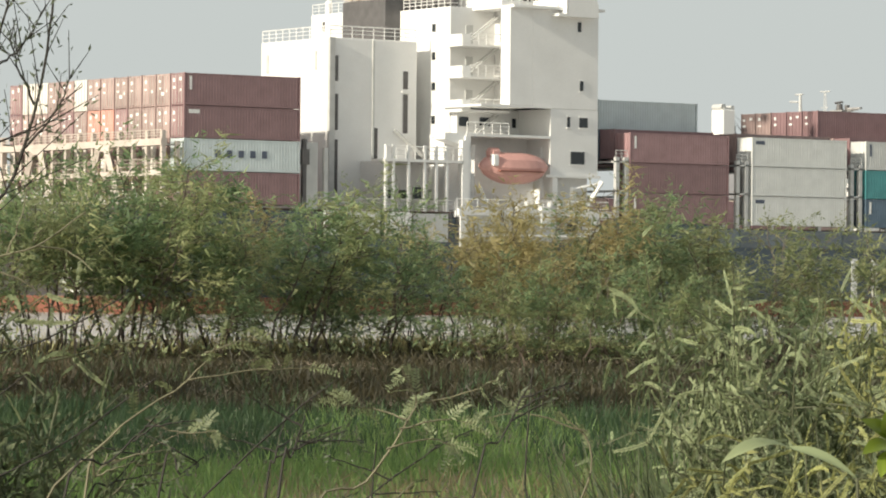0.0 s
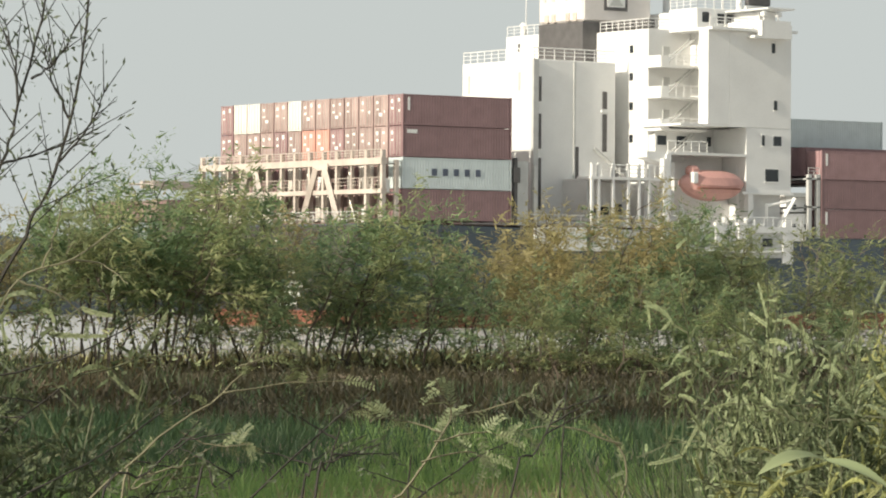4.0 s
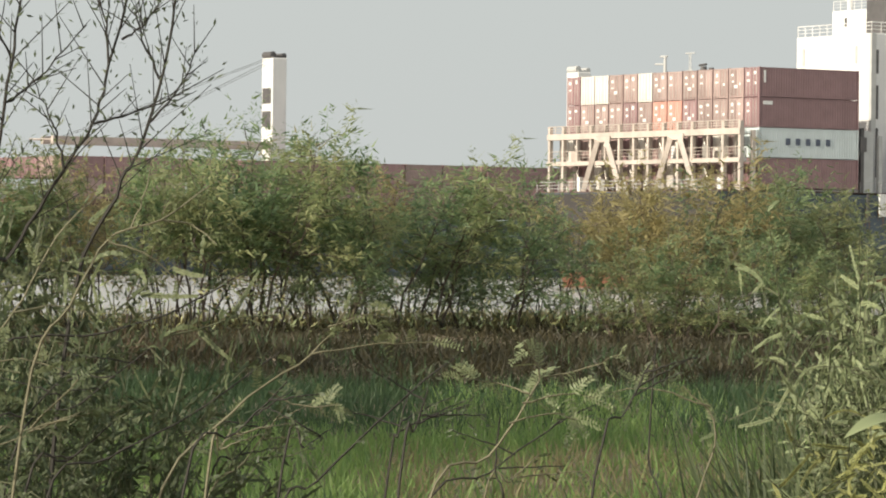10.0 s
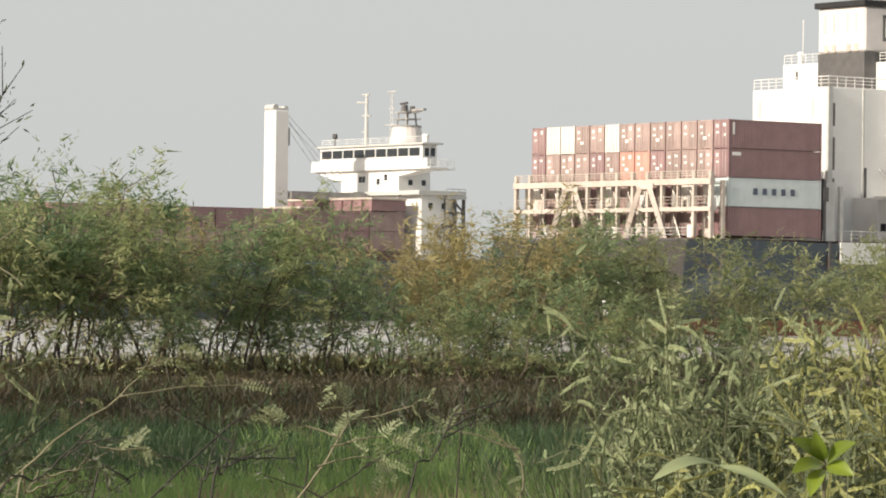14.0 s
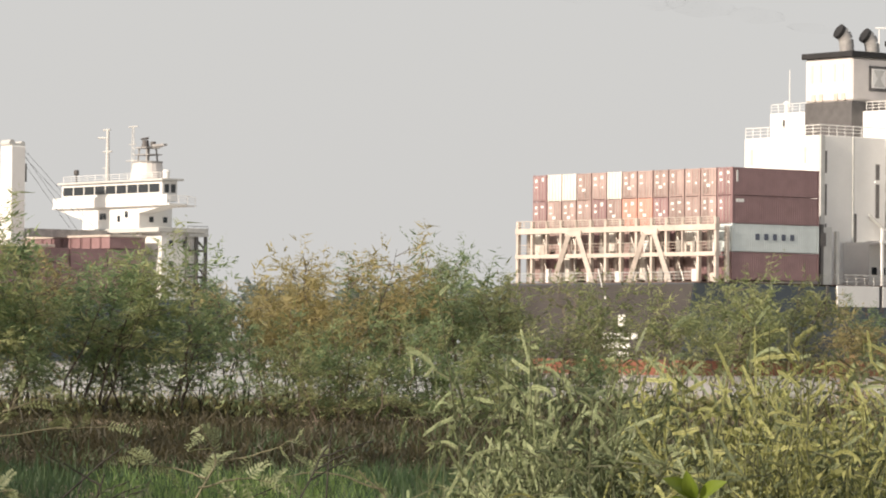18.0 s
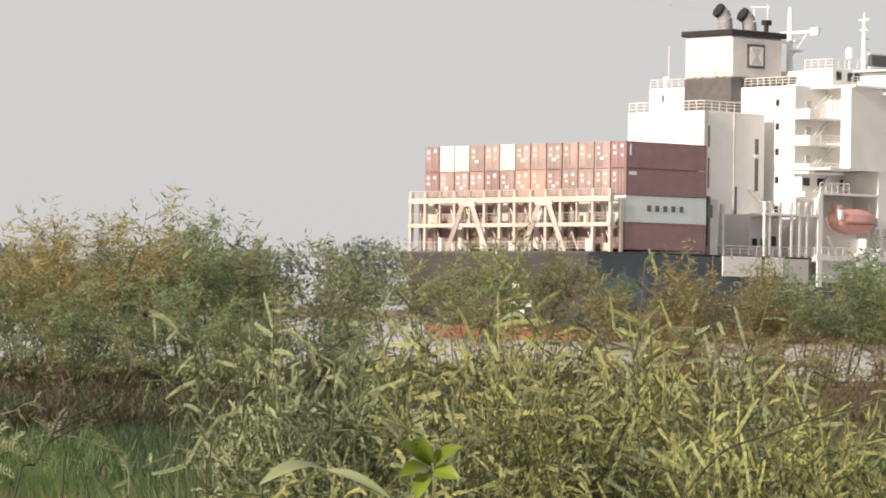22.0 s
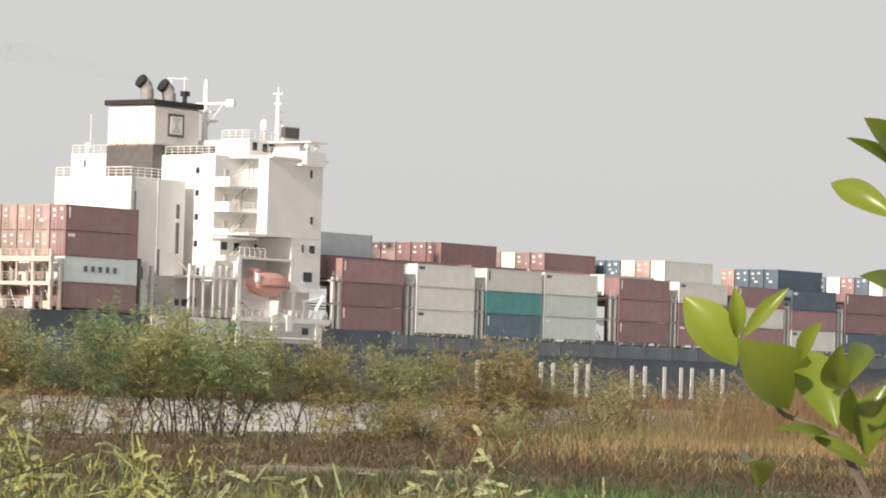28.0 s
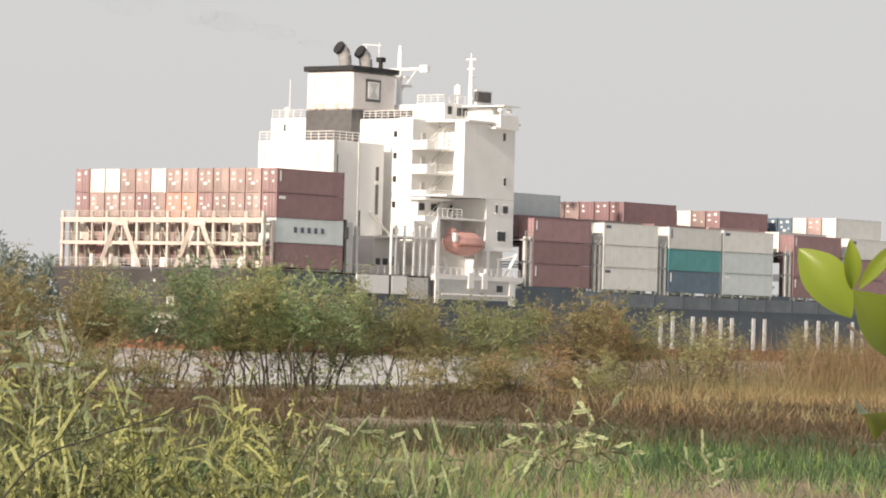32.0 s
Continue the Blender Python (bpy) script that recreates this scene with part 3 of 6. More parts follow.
    for x, z, w, h in ((44.2, 17.9, 0.95, 0.95), (42.75, 17.9, 0.3, 1.0), (43.2, 14.4, 1.6, 1.2), (44.2, 21.4, 0.4, 0.95), (43.9, 27.0, 0.4, 0.95)):
        part("window", Shape().box(x, x + w, 0.72, 0.86, z, z + h, 0.03), GLASS, acc)
        part("window_sill", Shape().box(x - 0.1, x + w + 0.1, 0.72, 0.84, z - 0.1, z), WHITE, acc)
        part("window_head", Shape().box(x - 0.1, x + w + 0.1, 0.74, 0.84, z + h, z + h + 0.1), WHITE, acc)
    for x, w in ((33.8, 1.1), (36.2, 1.2), (40.0, 0.45)):
        part("window", Shape().box(x, x + w, 5.9, 6.03, 17.9, 18.8, 0.04), GLASS, acc)
    # bridge deck
    part("bridge_deck", Shape().box(36.0, 46.7, 0.2, 32.2, 29.0, 29.25), WHITE, acc)
    part("wheelhouse", Shape().box(41.2, 46.6, 6.5, 26.0, 29.25, 31.6, 0.08), WHITE, acc, "white wheelhouse")
    for k in range(4):
        part("window", Shape().box(41.6 + k * 1.15, 42.4 + k * 1.15, 6.4, 6.55, 30.1, 31.1), GLASS, acc)
    part("house_top", Shape().box(39.0, 41.2, 6.5, 11.0, 29.25, 31.6, 0.06), WHITE, acc)
    part("window", Shape().box(39.7, 40.5, 6.42, 6.55, 30.2, 31.2), GLASS, acc)
    part("bridge_wing", Shape().box(40.8, 45.5, -0.4, 5.0, 28.35, 28.6).box(41.8, 45.3, -0.4, -0.25, 28.6, 30.1).box(41.7, 41.85, -0.4, 5.0, 28.6, 30.1).box(45.3, 45.45, -0.4, 5.0, 28.6, 29.7), WHITE, acc)
    part("wing_cab", Shape().box(43.6, 45.7, 2.4, 6.5, 29.25, 31.2, 0.05), WHITE, acc)
    part("wing_roof", Shape().box(42.6, 46.0, -0.2, 6.6, 31.25, 31.4), WHITE, acc)
    for x in (42.4, 44.2):
        part("search_light", Shape().tube((x, 0.2, 29.25), (x, 0.2, 30.6), 0.09).box(x - 0.3, x + 0.3, -0.1, 0.5, 30.5, 31.0, 0.1), WHITE, acc)
    for path in ([(39.1, 10.9, 31.6), (39.1, 6.6, 31.6), (41.2, 6.6, 31.6)], [(41.4, 6.7, 31.6), (46.5, 6.7, 31.6)], [(36.0, 7.1, 29.3), (33.5, 7.1, 29.3), (33.5, 15.0, 29.3)], [(36.2, 0.9, 29.25), (41.8, 0.9, 29.25)]):
        part("monkey_rail", Shape().rail(path, 1.0, 1.0, 0.045), WHITE, acc)
    for k in range(4):
        part("life_raft", Shape().box(35.0 + k * 0.01, 35.9, 9.0 + k * 1.5, 10.1 + k * 1.5, 29.6, 30.5, 0.15), DARK, acc)
    mast = part("radar_mast", Shape().tube((44.4, 6.6, 31.6), (44.4, 6.6, 37.2), 0.32, 0.2).tube((44.4, 6.6, 37.2), (44.4, 6.6, 38.2), 0.07).bar((44.4, 5.8, 37.4), (44.4, 7.4, 37.4), 0.16).bar((44.4, 6.0, 36.2), (44.4, 7.2, 36.2), 0.14)
                .bar((44.4, 6.6, 35.2), (45.3, 6.6, 35.2), 0.12).bar((44.4, 6.6, 34.0), (45.3, 6.6, 34.0), 0.12).bar((44.0, 6.2, 32.4), (44.8, 7.0, 32.4), 0.4), WHITE, ship, "white signal mast")
    part("screen_box", Shape().box(45.0, 47.9, 5.9, 6.5, 32.1, 33.4, 0.08), DARK, ship, "dark screen in a white frame")
    part("screen_frame", Shape().box(44.8, 48.1, 5.95, 6.45, 33.4, 33.55).box(44.8, 48.1, 5.95, 6.45, 31.4, 32.05), WHITE, ship)
    part("satellite_dome", Shape().tube((43.3, 7.8, 31.6), (43.3, 7.8, 32.9), 0.12).tube((43.3, 7.8, 32.9), (43.3, 7.8, 33.9), 0.45, 0.45, n=12).tube((43.3, 7.8, 33.9), (43.3, 7.8, 34.2), 0.45, 0.15, n=12), WHITE, ship)
    s = Shape().tube((44.0, 17.9, 31.6), (44.0, 17.9, 38.6), 0.4, 0.3).box(43.5, 44.5, 16.6, 19.2, 35.2, 35.45).box(43.8, 44.2, 13.6, 19.4, 36.2, 36.5).tube((44, 17.9, 38.6), (44, 17.9, 39.4), 0.25, 0.2).box(43.7, 44.3, 13.2, 14.4, 35.9, 36.8)
    s.tube((43.0, 20.6, 31.6), (43.0, 20.6, 39.8), 0.06).bar((43.0, 20.2, 39.4), (43.0, 23.4, 39.6), 0.1).bar((44, 17.9, 33.2), (44, 15.2, 36.2), 0.14).tube((43, 22.8, 36.0), (43, 22.8, 39.4), 0.07).bar((44, 15.8, 34.2), (44, 17.6, 34.2), 0.3)
    part("main_mast", s, WHITE, ship, "white radar mast with scanner bars")
    # boat deck
    part("boat_canopy", Shape().box(31.1, 41.0, 0.8, 7.0, 16.75, 17.0), WHITE, acc)
    part("bracket", Shape().add([(28.7, 0.9, 16.4), (31.1, 0.9, 15.7), (31.1, 0.9, 17.0), (28.7, 0.9, 17.0), (28.7, 2.6, 16.4), (31.1, 2.6, 15.7), (31.1, 2.6, 17.0), (28.7, 2.6, 17.0)], [(0, 1, 2, 3), (7, 6, 5, 4), (0, 4, 5, 1), (3, 2, 6, 7), (0, 3, 7, 4), (1, 5, 6, 2)]), WHITE, acc)
    part("deck_rail", Shape().rail([(31.2, 0.9, 17.0), (36.0, 0.9, 17.0)], 1.05, 0.9, 0.045), WHITE, acc)
    part("boat_recess", Shape().box(31.2, 41.6, 4.6, 7.0, 9.8, 16.75), WHITE, acc)
    part("boat_post", Shape().box(30.9, 31.5, 0.7, 1.3, 9.8, 16.75), WHITE, acc)
    part("boat_post", Shape().box(41.0, 41.6, 0.7, 1.3, 9.8, 13.4), WHITE, acc)
    boat = empty("lifeboat", "", "")
    boat.parent = ship
    tagged(boat, "orange enclosed lifeboat in its davit")
    v, f = [], []
    for i in range(13):
        t = i / 12
        x = 33.0 + 7.7 * t
        k = max(0.18, (1 - abs(2 * t - 1) ** 2.8) ** 0.62)
        for j in range(12):
            a = 2 * math.pi * j / 12
            v.append((x, 1.3 + 1.35 * k * math.cos(a), 13.85 + 1.5 * k * math.sin(a) + 0.2 * (2 * t - 1) ** 2))
    f = [(i * 12 + j, i * 12 + (j + 1) % 12, i * 12 + 12 + (j + 1) % 12, i * 12 + 12 + j) for i in range(12) for j in range(12)] + [tuple(range(11, -1, -1)), tuple(range(144, 156))]
    part("shell", mesh_of("shell", v, f), ORANGE, boat)
    part("cockpit", Shape().box(33.9, 35.2, 0.8, 1.9, 14.7, 15.75, 0.3), ORANGE, boat)
    part("hatch", Shape().box(33.75, 34.4, 0.12, 0.8, 14.0, 15.1, 0.1), WHITE, boat, "white boarding hatch")
    part("fender", Shape().box(34.4, 39.4, -0.1, 0.3, 13.5, 13.6), BOOT, boat)
    part("davit", Shape().bar((32.9, 2.4, 9.8), (32.9, 2.2, 16.0), 0.35), WHITE, acc)
    part("davit", Shape().bar((40.9, 2.4, 9.8), (40.9, 2.2, 16.0), 0.3), WHITE, acc)
    part("davit_stay", Shape().bar((33.0, 1.2, 12.0), (34.2, 1.2, 9.9), 0.3), WHITE, acc)
    part("boat_deck", Shape().box(29.4, 47.4, 0.02, 6.0, 9.15, 9.78), WHITE, acc, "white boat deck edge")
    part("lower_house", Shape().box(30.0, 45.2, 0.01, 0.5, 7.0, 9.15), GREYP, acc, "pale grey plated house side under the boat deck")
    part("post", Shape().box(45.2, 46.1, -0.02, 0.5, 6.3, 9.15), WHITE, acc)
    part("post", Shape().box(29.4, 30.0, -0.01, 0.5, 6.9, 9.15), DARK, acc)
    for x in (33.0, 37.2, 42.0):
        part("window", Shape().box(x, x + 1.5, -0.03, 0.05, 7.9, 8.6, 0.03), GLASS, acc)
    part("boat_deck_rail", Shape().rail([(29.6, 0.15, 9.78), (47.2, 0.15, 9.78)], 1.05, 1.2, 0.04), WHITE, acc)
    part("ladder_davit", Shape().bar((44.6, 0.6, 9.8), (46.6, 0.4, 12.8), 0.35).bar((43.2, 0.6, 9.8), (43.2, 0.6, 12.2), 0.3).bar((43.2, 0.6, 12.0), (46.4, 0.5, 12.6), 0.2), WHITE, acc)
    for k in range(7):
        xx = 37 + k * 0.9
        part("vent_head", Shape().tube((xx, 0.5, 9.8), (xx, 0.5, 10.3 + 0.5 * ((k * 5) % 3) / 2), 0.28, n=8), WHITE, acc)
    # lower side: white panels and frames between the stern stack and the boat deck
    for x0, x1 in ((14.8, 20.9), (21.4, 24.4)):
        part("side_panel", Shape().box(x0, x1, -0.10, 0.1, 7.3, 9.5, 0.03), WHITE, ship, "white painted side panel")
    for x in (13.3, 17.6, 21.1, 28.6):
        part("side_post", Shape().box(x, x + 0.35, -0.06, 0.1, 6.8, 9.5), DARK, ship)
    part("side_recess", Shape().box(24.6, 28.5, -0.04, 0.1, 6.8, 9.4), GREYP, ship)
    part("beam", Shape().box(29.6, 47.4, -0.22, 0.1, 9.35, 9.95), WHITE, ship, "white boat deck beam")
    part("leg", Shape().box(29.8, 30.5, -0.18, 0.1, 6.4, 9.35), WHITE, ship)
    part("leg", Shape().box(44.7, 45.6, -0.18, 0.1, 6.4, 9.35), WHITE, ship)
    part("side_panel", Shape().box(30.5, 44.7, -0.06, 0.1, 6.9, 9.35), GREYP, ship)
    for x in (36.2, 39.0):
        part("fender_block", Shape().box(x, x + 1.1, -0.3, 0.1, 8.3, 10.3, 0.04), WHITE, ship)
    part("window", Shape().box(42.2, 43.4, -0.1, 0.0, 8.0, 8.8), GLASS, ship)
    part("side_rail", Shape().tube((31, -0.15, 7.5), (44.4, -0.15, 7.5), 0.12, n=6), WHITE, ship)
    # deckhouse with slim pillars between the stern stack and the boat deck
    part("deckhouse", Shape().box(25.3, 30.4, 6.0, 10.0, 9.6, 14.15, 0.05), WHITE, ship, "grey-white deckhouse")
    for x, w in ((25.7, 0.7), (27.0, 0.9), (28.6, 0.9)):
        part("window", Shape().box(x, x + w, 5.9, 6.03, 10.9, 12.0 if x > 27 else 11.7), GLASS, ship)
    part("pillar", Shape().box(13.0, 14.2, 0.2, 0.9, 9.6, 15.6), GREYP, ship)
    part("pillar", Shape().box(15.0, 15.4, 0.3, 0.7, 9.6, 15.2), GREYP, ship)
    for x in (21.7, 22.5, 24.2, 26.0, 27.3, 28.5):
        part("pillar", Shape().box(x, x + 0.26, 0.35, 0.6, 9.6, 15.7), WHITE, ship)
    part("pillar", Shape().box(30.3, 31.0, 0.3, 1.0, 9.9, 16.3), WHITE, ship)
    part("walkway", Shape().box(21.6, 25.3, 0.3, 2.6, 14.15, 14.4).box(25.3, 30.4, 0.3, 9.9, 14.15, 14.4), WHITE, ship)
    part("walkway_rail", Shape().rail([(21.8, 0.35, 14.4), (30.3, 0.35, 14.4)], 1.15, 1.0, 0.045), WHITE, ship)
    part("deck_rail", Shape().rail([(12.6, 0.2, 9.6), (29.4, 0.2, 9.6)], 1.05, 1.3, 0.035), GREYP, ship)
    part("stair", Shape().bar((29.0, 9.8, 17.5), (32.4, 9.4, 14.8), 0.25), GREYP, ship)
    # tall lashing posts between stern stack and casing
    part("lashing_post", Shape().box(12.6, 12.95, 0.1, 0.5, 9.6, 15.9), DARK, ship)
    part("post_box", Shape().box(12.5, 13.2, 0.0, 0.5, 13.6, 15.0), DARK, ship)

    # forward stacks, bay by bay: near column from the top down, then the extra tier inboard
    bays = [(49.7, ("maroon", "maroon", "maroon")), (64.8, ("grey", "grey", "grey")), (79.5, ("grey", "teal", "blue")), (92.3, ("grey", "ice", "ice")),
            (109.6, ("maroon", "maroon", "maroon")), (124.2, ("grey", "maroon", "maroon")), (139.2, ("maroon", "grey", "maroon")), (153.6, ("blue", "maroon", "grey")), (168.4, ("maroon", "maroon", "blue")), (183.2, ("grey", "teal", "maroon"))]
    extra = {0: (2, 12, ("ice",)), 2: (3, 7, ("maroon", "maroon", "maroon", "tan", "tan")), 4: (5, 8, ("maroon", "tan", "cream", "tan")), 5: (1, 5, ("grey", "tan", "cream", "blue", "blue")), 7: (1, 4, ("blue", "blue", "blue", "tan")), 9: (1, 8, ("grey", "blue", "maroon"))}
    r = random.Random(11)
    names = {"maroon": "maroon corrugated steel container", "grey": "pale grey corrugated steel container", "teal": "teal corrugated steel container", "blue": "dark blue corrugated steel container",
             "cream": "cream corrugated steel container", "tan": "faded, haze-paled brown corrugated steel container", "salmon": "salmon-red corrugated steel container", "ice": "pale blue corrugated steel container"}
    for i, (x, near) in enumerate(bays):
        for row in range(13):
            for tier in range(3):
                if row and tier:
                    continue
                c = near[tier] if row == 0 else r.choice(("maroon", "tan", "grey", "maroon", "blue", "tan"))
                bx = add_container(ship, x, row, TOP - 3.85 - HC * (tier + 1) + (0.42 if row and i < 5 else 0.0), c, label=names[c])
                if row == 0 and (i * 3 + tier) % 3 != 1:
                    part("marking", SIDE_PLATE if (i + tier) % 2 else SIDE_MARK, LETTER if c != "grey" else NAVY, bx, "painted mark")
        if i in extra:
            a, b, cols = extra[i]
            for row in range(a, b + 1):
                c = cols[(row - a) % len(cols)]
                bx = add_container(ship, x, row, TOP - 3.83 + (0.42 if i < 5 else 0.0), c, label=names[c])
                if c != "cream":
                    door_marks(bx, row + i * 31)
        # lashing posts between the bays
        gap = x - 1.9 if i else x - 1.6
        for dx in (0.0, 1.1):
            part("lashing_post", Shape().box(gap + dx, gap + dx + 0.4, 0.1, 0.5, 8.5, 15.2), GREYP, ship)
        part("lashing_bridge", Shape().box(gap, gap + 1.5, 0.1, 32.3, 11.9, 12.05).box(gap, gap + 1.5, 0.1, 32.3, 14.7, 14.85).rail([(gap, 0.15, 14.85), (gap + 1.4, 0.15, 14.85)], 1.0, 0.7), GREYP, ship)
    # rust runs below scuppers and at the hull edge
    r = random.Random(12)
    for _ in range(34):
        x, h = r.uniform(8, 190), r.uniform(0.6, 2.6)
        w = r.uniform(0.06, 0.16)
        part("rust_run", Shape().add([(x, 0.035, 8.0), (x + w, 0.035, 8.0), (x + w * 0.65, 0.04, 8.0 - h), (x + w * 0.35, 0.04, 8.0 - h), (x + w * 0.5, 0.09, 8.0)], [(0, 3, 2, 1), (0, 1, 4), (1, 2, 4), (2, 3, 4), (3, 0, 4)]), RUST, ship, "brown rust run on the hull")
    # thin exhaust smoke trailing aft
    for k in range(5):
        t = k / 4
        c = Vector((29.0 - 31 * t, 19.3 + 2 * t, 38.5 + 2.6 * t ** 0.7))
        v, f = [], []
        rx, rr = 3.4 + 3.4 * t, 0.6 + 1.3 * t
        for i in range(9):
            a = math.pi * i / 8
            for j in range(12):
                b = 2 * math.pi * j / 12
                n = 1 + 0.22 * noise.noise(Vector((i * 0.9, j * 0.7, k * 3.1)))
                v.append(c + Vector((-math.cos(a) * rx * n, math.sin(a) * math.cos(b) * rr * n, math.sin(a) * math.sin(b) * rr * n)))
        f = [(i * 12 + j, i * 12 + (j + 1) % 12, i * 12 + 12 + (j + 1) % 12, i * 12 + 12 + j) for i in range(8) for j in range(12)]
        me = mesh_of("smoke", v, f)
        for p in me.polygons:
            p.use_smooth = True
        part("smoke", me, SMOKE, ship, "faint grey exhaust smoke")
    return ship


def build_cargo_ship():
    """The second ship: x aft from its wheelhouse front, y across from the near side."""
    ship = empty("cargo_ship", "white-housed cargo ship with deck cranes and brown containers under way", "ship")
    mid = 13.5
    st = [(10.5, mid, 12.5, 12.0, 10.5, 9.5, 0.8), (0, mid, 13.5, 13.5, 13.0, 9.2, 0), (-40, mid, 13.5, 13.5, 13.5, 8.5, 0), (-105, mid, 13.5, 13.2, 12.0, 8.8, 0), (-125, mid, 10.5, 7.5, 5.0, 10.5, -1), (-138, mid, 1.5, 0.8, 0.4, 12.0, -4)]
    part("hull", hull_mesh(st), HULL, ship, "dark painted steel hull")
    part("deck", Shape().box(-124, 10, 0.6, 26.4, 8.9, 9.15), DECK, ship)
    house = part("deckhouse", Shape().box(0.4, 6.2, 6.7, 21.8, 9.2, 23.4, 0.06), WHITE, ship, "white painted deckhouse")
    part("lower_house", Shape().box(0.9, 7.4, 1.5, 25.5, 9.2, 19.2, 0.05), WHITE, house)
    wh = part("wheelhouse", Shape().box(0.0, 2.7, 0.2, 27.0, 23.3, 26.3, 0.08), WHITE, ship, "white wheelhouse with a row of windows")
    part("roof", Shape().box(-0.4, 3.3, -0.5, 27.5, 26.3, 26.6), GREYP, wh)
    part("window_band", Shape().box(-0.03, 0.05, 0.6, 26.6, 24.6, 25.95), GREYP, wh)
    for k in range(9):
        w = 0.8 + k * 2.88
        part("window", Shape().box(-0.07, 0.1, w, w + 2.55, 24.68, 25.88, 0.03), GLASS, wh, "dark tinted wheelhouse window")
    for k in range(2):
        part("window", Shape().box(0.45 + k * 1.1, 1.2 + k * 1.1, 0.12, 0.26, 24.6, 25.8), GLASS, wh)
    part("bridge_front", Shape().box(-0.35, -0.1, -1.6, 28.8, 22.75, 24.3), WHITE, wh, "white bulwark below the wheelhouse windows")
    part("bridge_wing", Shape().box(-0.2, 3.0, -2.0, 29.2, 22.75, 23.0).box(2.9, 4.6, -1.8, 27, 22.6, 22.8), WHITE, wh)
    for w0, w1, drop in ((-0.8, 6.75, 1.0), (29.0, 21.75, 1.7)):
        part("wing_bracket", Shape().add([(0.3, w0, 22.75), (0.3, w1, 22.75), (0.3, w1, 22.75 - drop), (2.8, w0, 22.75), (2.8, w1, 22.75), (2.8, w1, 22.75 - drop)], [(0, 1, 2), (5, 4, 3), (0, 3, 4, 1), (1, 4, 5, 2), (2, 5, 3, 0)]), WHITE, wh)
    part("boat_deck", Shape().box(-0.4, 8.2, 0.3, 26.8, 18.95, 19.6, 0.04), GREYP, house, "grey boat deck edge")
    part("wing_rail", Shape().rail([(0, -1.9, 23.0), (3.0, -1.9, 23.0), (4.5, -1.7, 22.8)], 1.1, 1.3, 0.05), WHITE, wh)
    for w, z in ((15.4, 21.0), (16.3, 21.0), (9.6, 21.2), (11.6, 20.6)):
        part("window", Shape().box(0.32, 0.42, w, w + 0.7, z, z + 0.9), GLASS, house)
    for x in (2.2, 4.6):
        for z in (11, 14, 17, 20.5):
            part("window", Shape().box(x, x + 0.7, 6.62 if z > 19 else 1.42, 6.75 if z > 19 else 1.55, z, z + 0.8), GLASS, house)
    fun = part("funnel", Shape().tube((2.4, 7.6, 26.6), (2.4, 7.6, 29.1), 2.6, 2.1, n=20), BUFF, ship, "tapered pale tower below the radar platform")
    part("funnel_band", Shape().tube((2.4, 7.6, 29.1), (2.4, 7.6, 29.35), 2.2, 2.2, n=20), PIPE, fun)
    for dx, dw in ((-0.9, -1.2), (0.9, -1.2), (-0.9, 1.2), (0.9, 1.2)):
        part("platform_leg", Shape().bar((2.4 + dx, 7.6 + dw, 29.3), (2.4 + dx * 0.9, 7.6 + dw * 0.8, 31.2), 0.22), PIPE, ship)
    part("radar_platform", Shape().box(1.2, 3.6, 5.6, 9.4, 30.2, 30.35), PIPE, ship, "grey radar platform on legs")
    part("radar_platform", Shape().box(1.2, 3.6, 6.2, 9.0, 31.2, 31.4), PIPE, ship)
    part("platform_arm", Shape().bar((2.4, 6.2, 31.3), (2.4, 3.6, 31.5), 0.26).box(2.1, 2.7, 3.0, 6.0, 31.45, 31.75), PIPE, ship)
    part("radar_scanner", Shape().tube((2.2, 7.9, 31.4), (2.2, 7.9, 32.4), 0.6, 0.45, n=10).tube((2.8, 6.8, 31.4), (2.8, 6.8, 32.2), 0.4, n=10).bar((2.2, 7.2, 32.7), (2.2, 9.0, 32.6), 0.25), DARK, ship, "dark radar gear")
    part("roof_vent", Shape().tube((2.6, 3.0, 26.6), (2.6, 3.0, 27.7), 0.5, n=10).tube((2.6, 3.0, 27.7), (2.6, 3.0, 28.0), 0.65, 0.4, n=10), WHITE, ship)
    part("mast", Shape().tube((1.2, 16.4, 26.6), (1.2, 16.4, 34.3), 0.34, 0.22).bar((1.2, 15.8, 34.2), (1.2, 17.6, 34.2), 0.2).bar((1.2, 16.6, 33.0), (1.2, 19.0, 33.1), 0.2).bar((1.2, 15.3, 31.0), (1.2, 17.6, 31.0), 0.2).bar((1.2, 16.4, 28.6), (1.2, 17.6, 28.6), 0.14), GREYP, ship, "pale signal mast with cross bars")
    s = Shape()
    for dw in (-0.35, 0.35):
        s.tube((3.0, 12.4 + dw, 26.6), (3.0, 12.4 + dw * 0.5, 34.7), 0.07, 0.06, n=5)
    for k in range(9):
        s.bar((3.0, 12.05, 27.0 + k * 0.85), (3.0, 12.75, 27.4 + k * 0.85), 0.06)
    s.bar((3.0, 11.2, 34.6), (3.0, 13.6, 34.6), 0.14).bar((3.0, 11.0, 29.6), (3.0, 14.2, 29.6), 0.14).bar((3.0, 11.6, 32.0), (3.0, 13.4, 32.0), 0.1)
    part("mast", s, GREYP, ship, "slim pale lattice mast")
    part("lamp_post", Shape().tube((0.4, 23.6, 26.6), (0.4, 23.6, 28.0), 0.12).box(0.1, 0.7, 23.2, 24.0, 27.7, 28.5, 0.15), DARK, ship)
    part("roof_rail", Shape().rail([(0, 0.5, 26.6), (0, 26.5, 26.6)], 0.9, 2.2, 0.035), WHITE, wh)
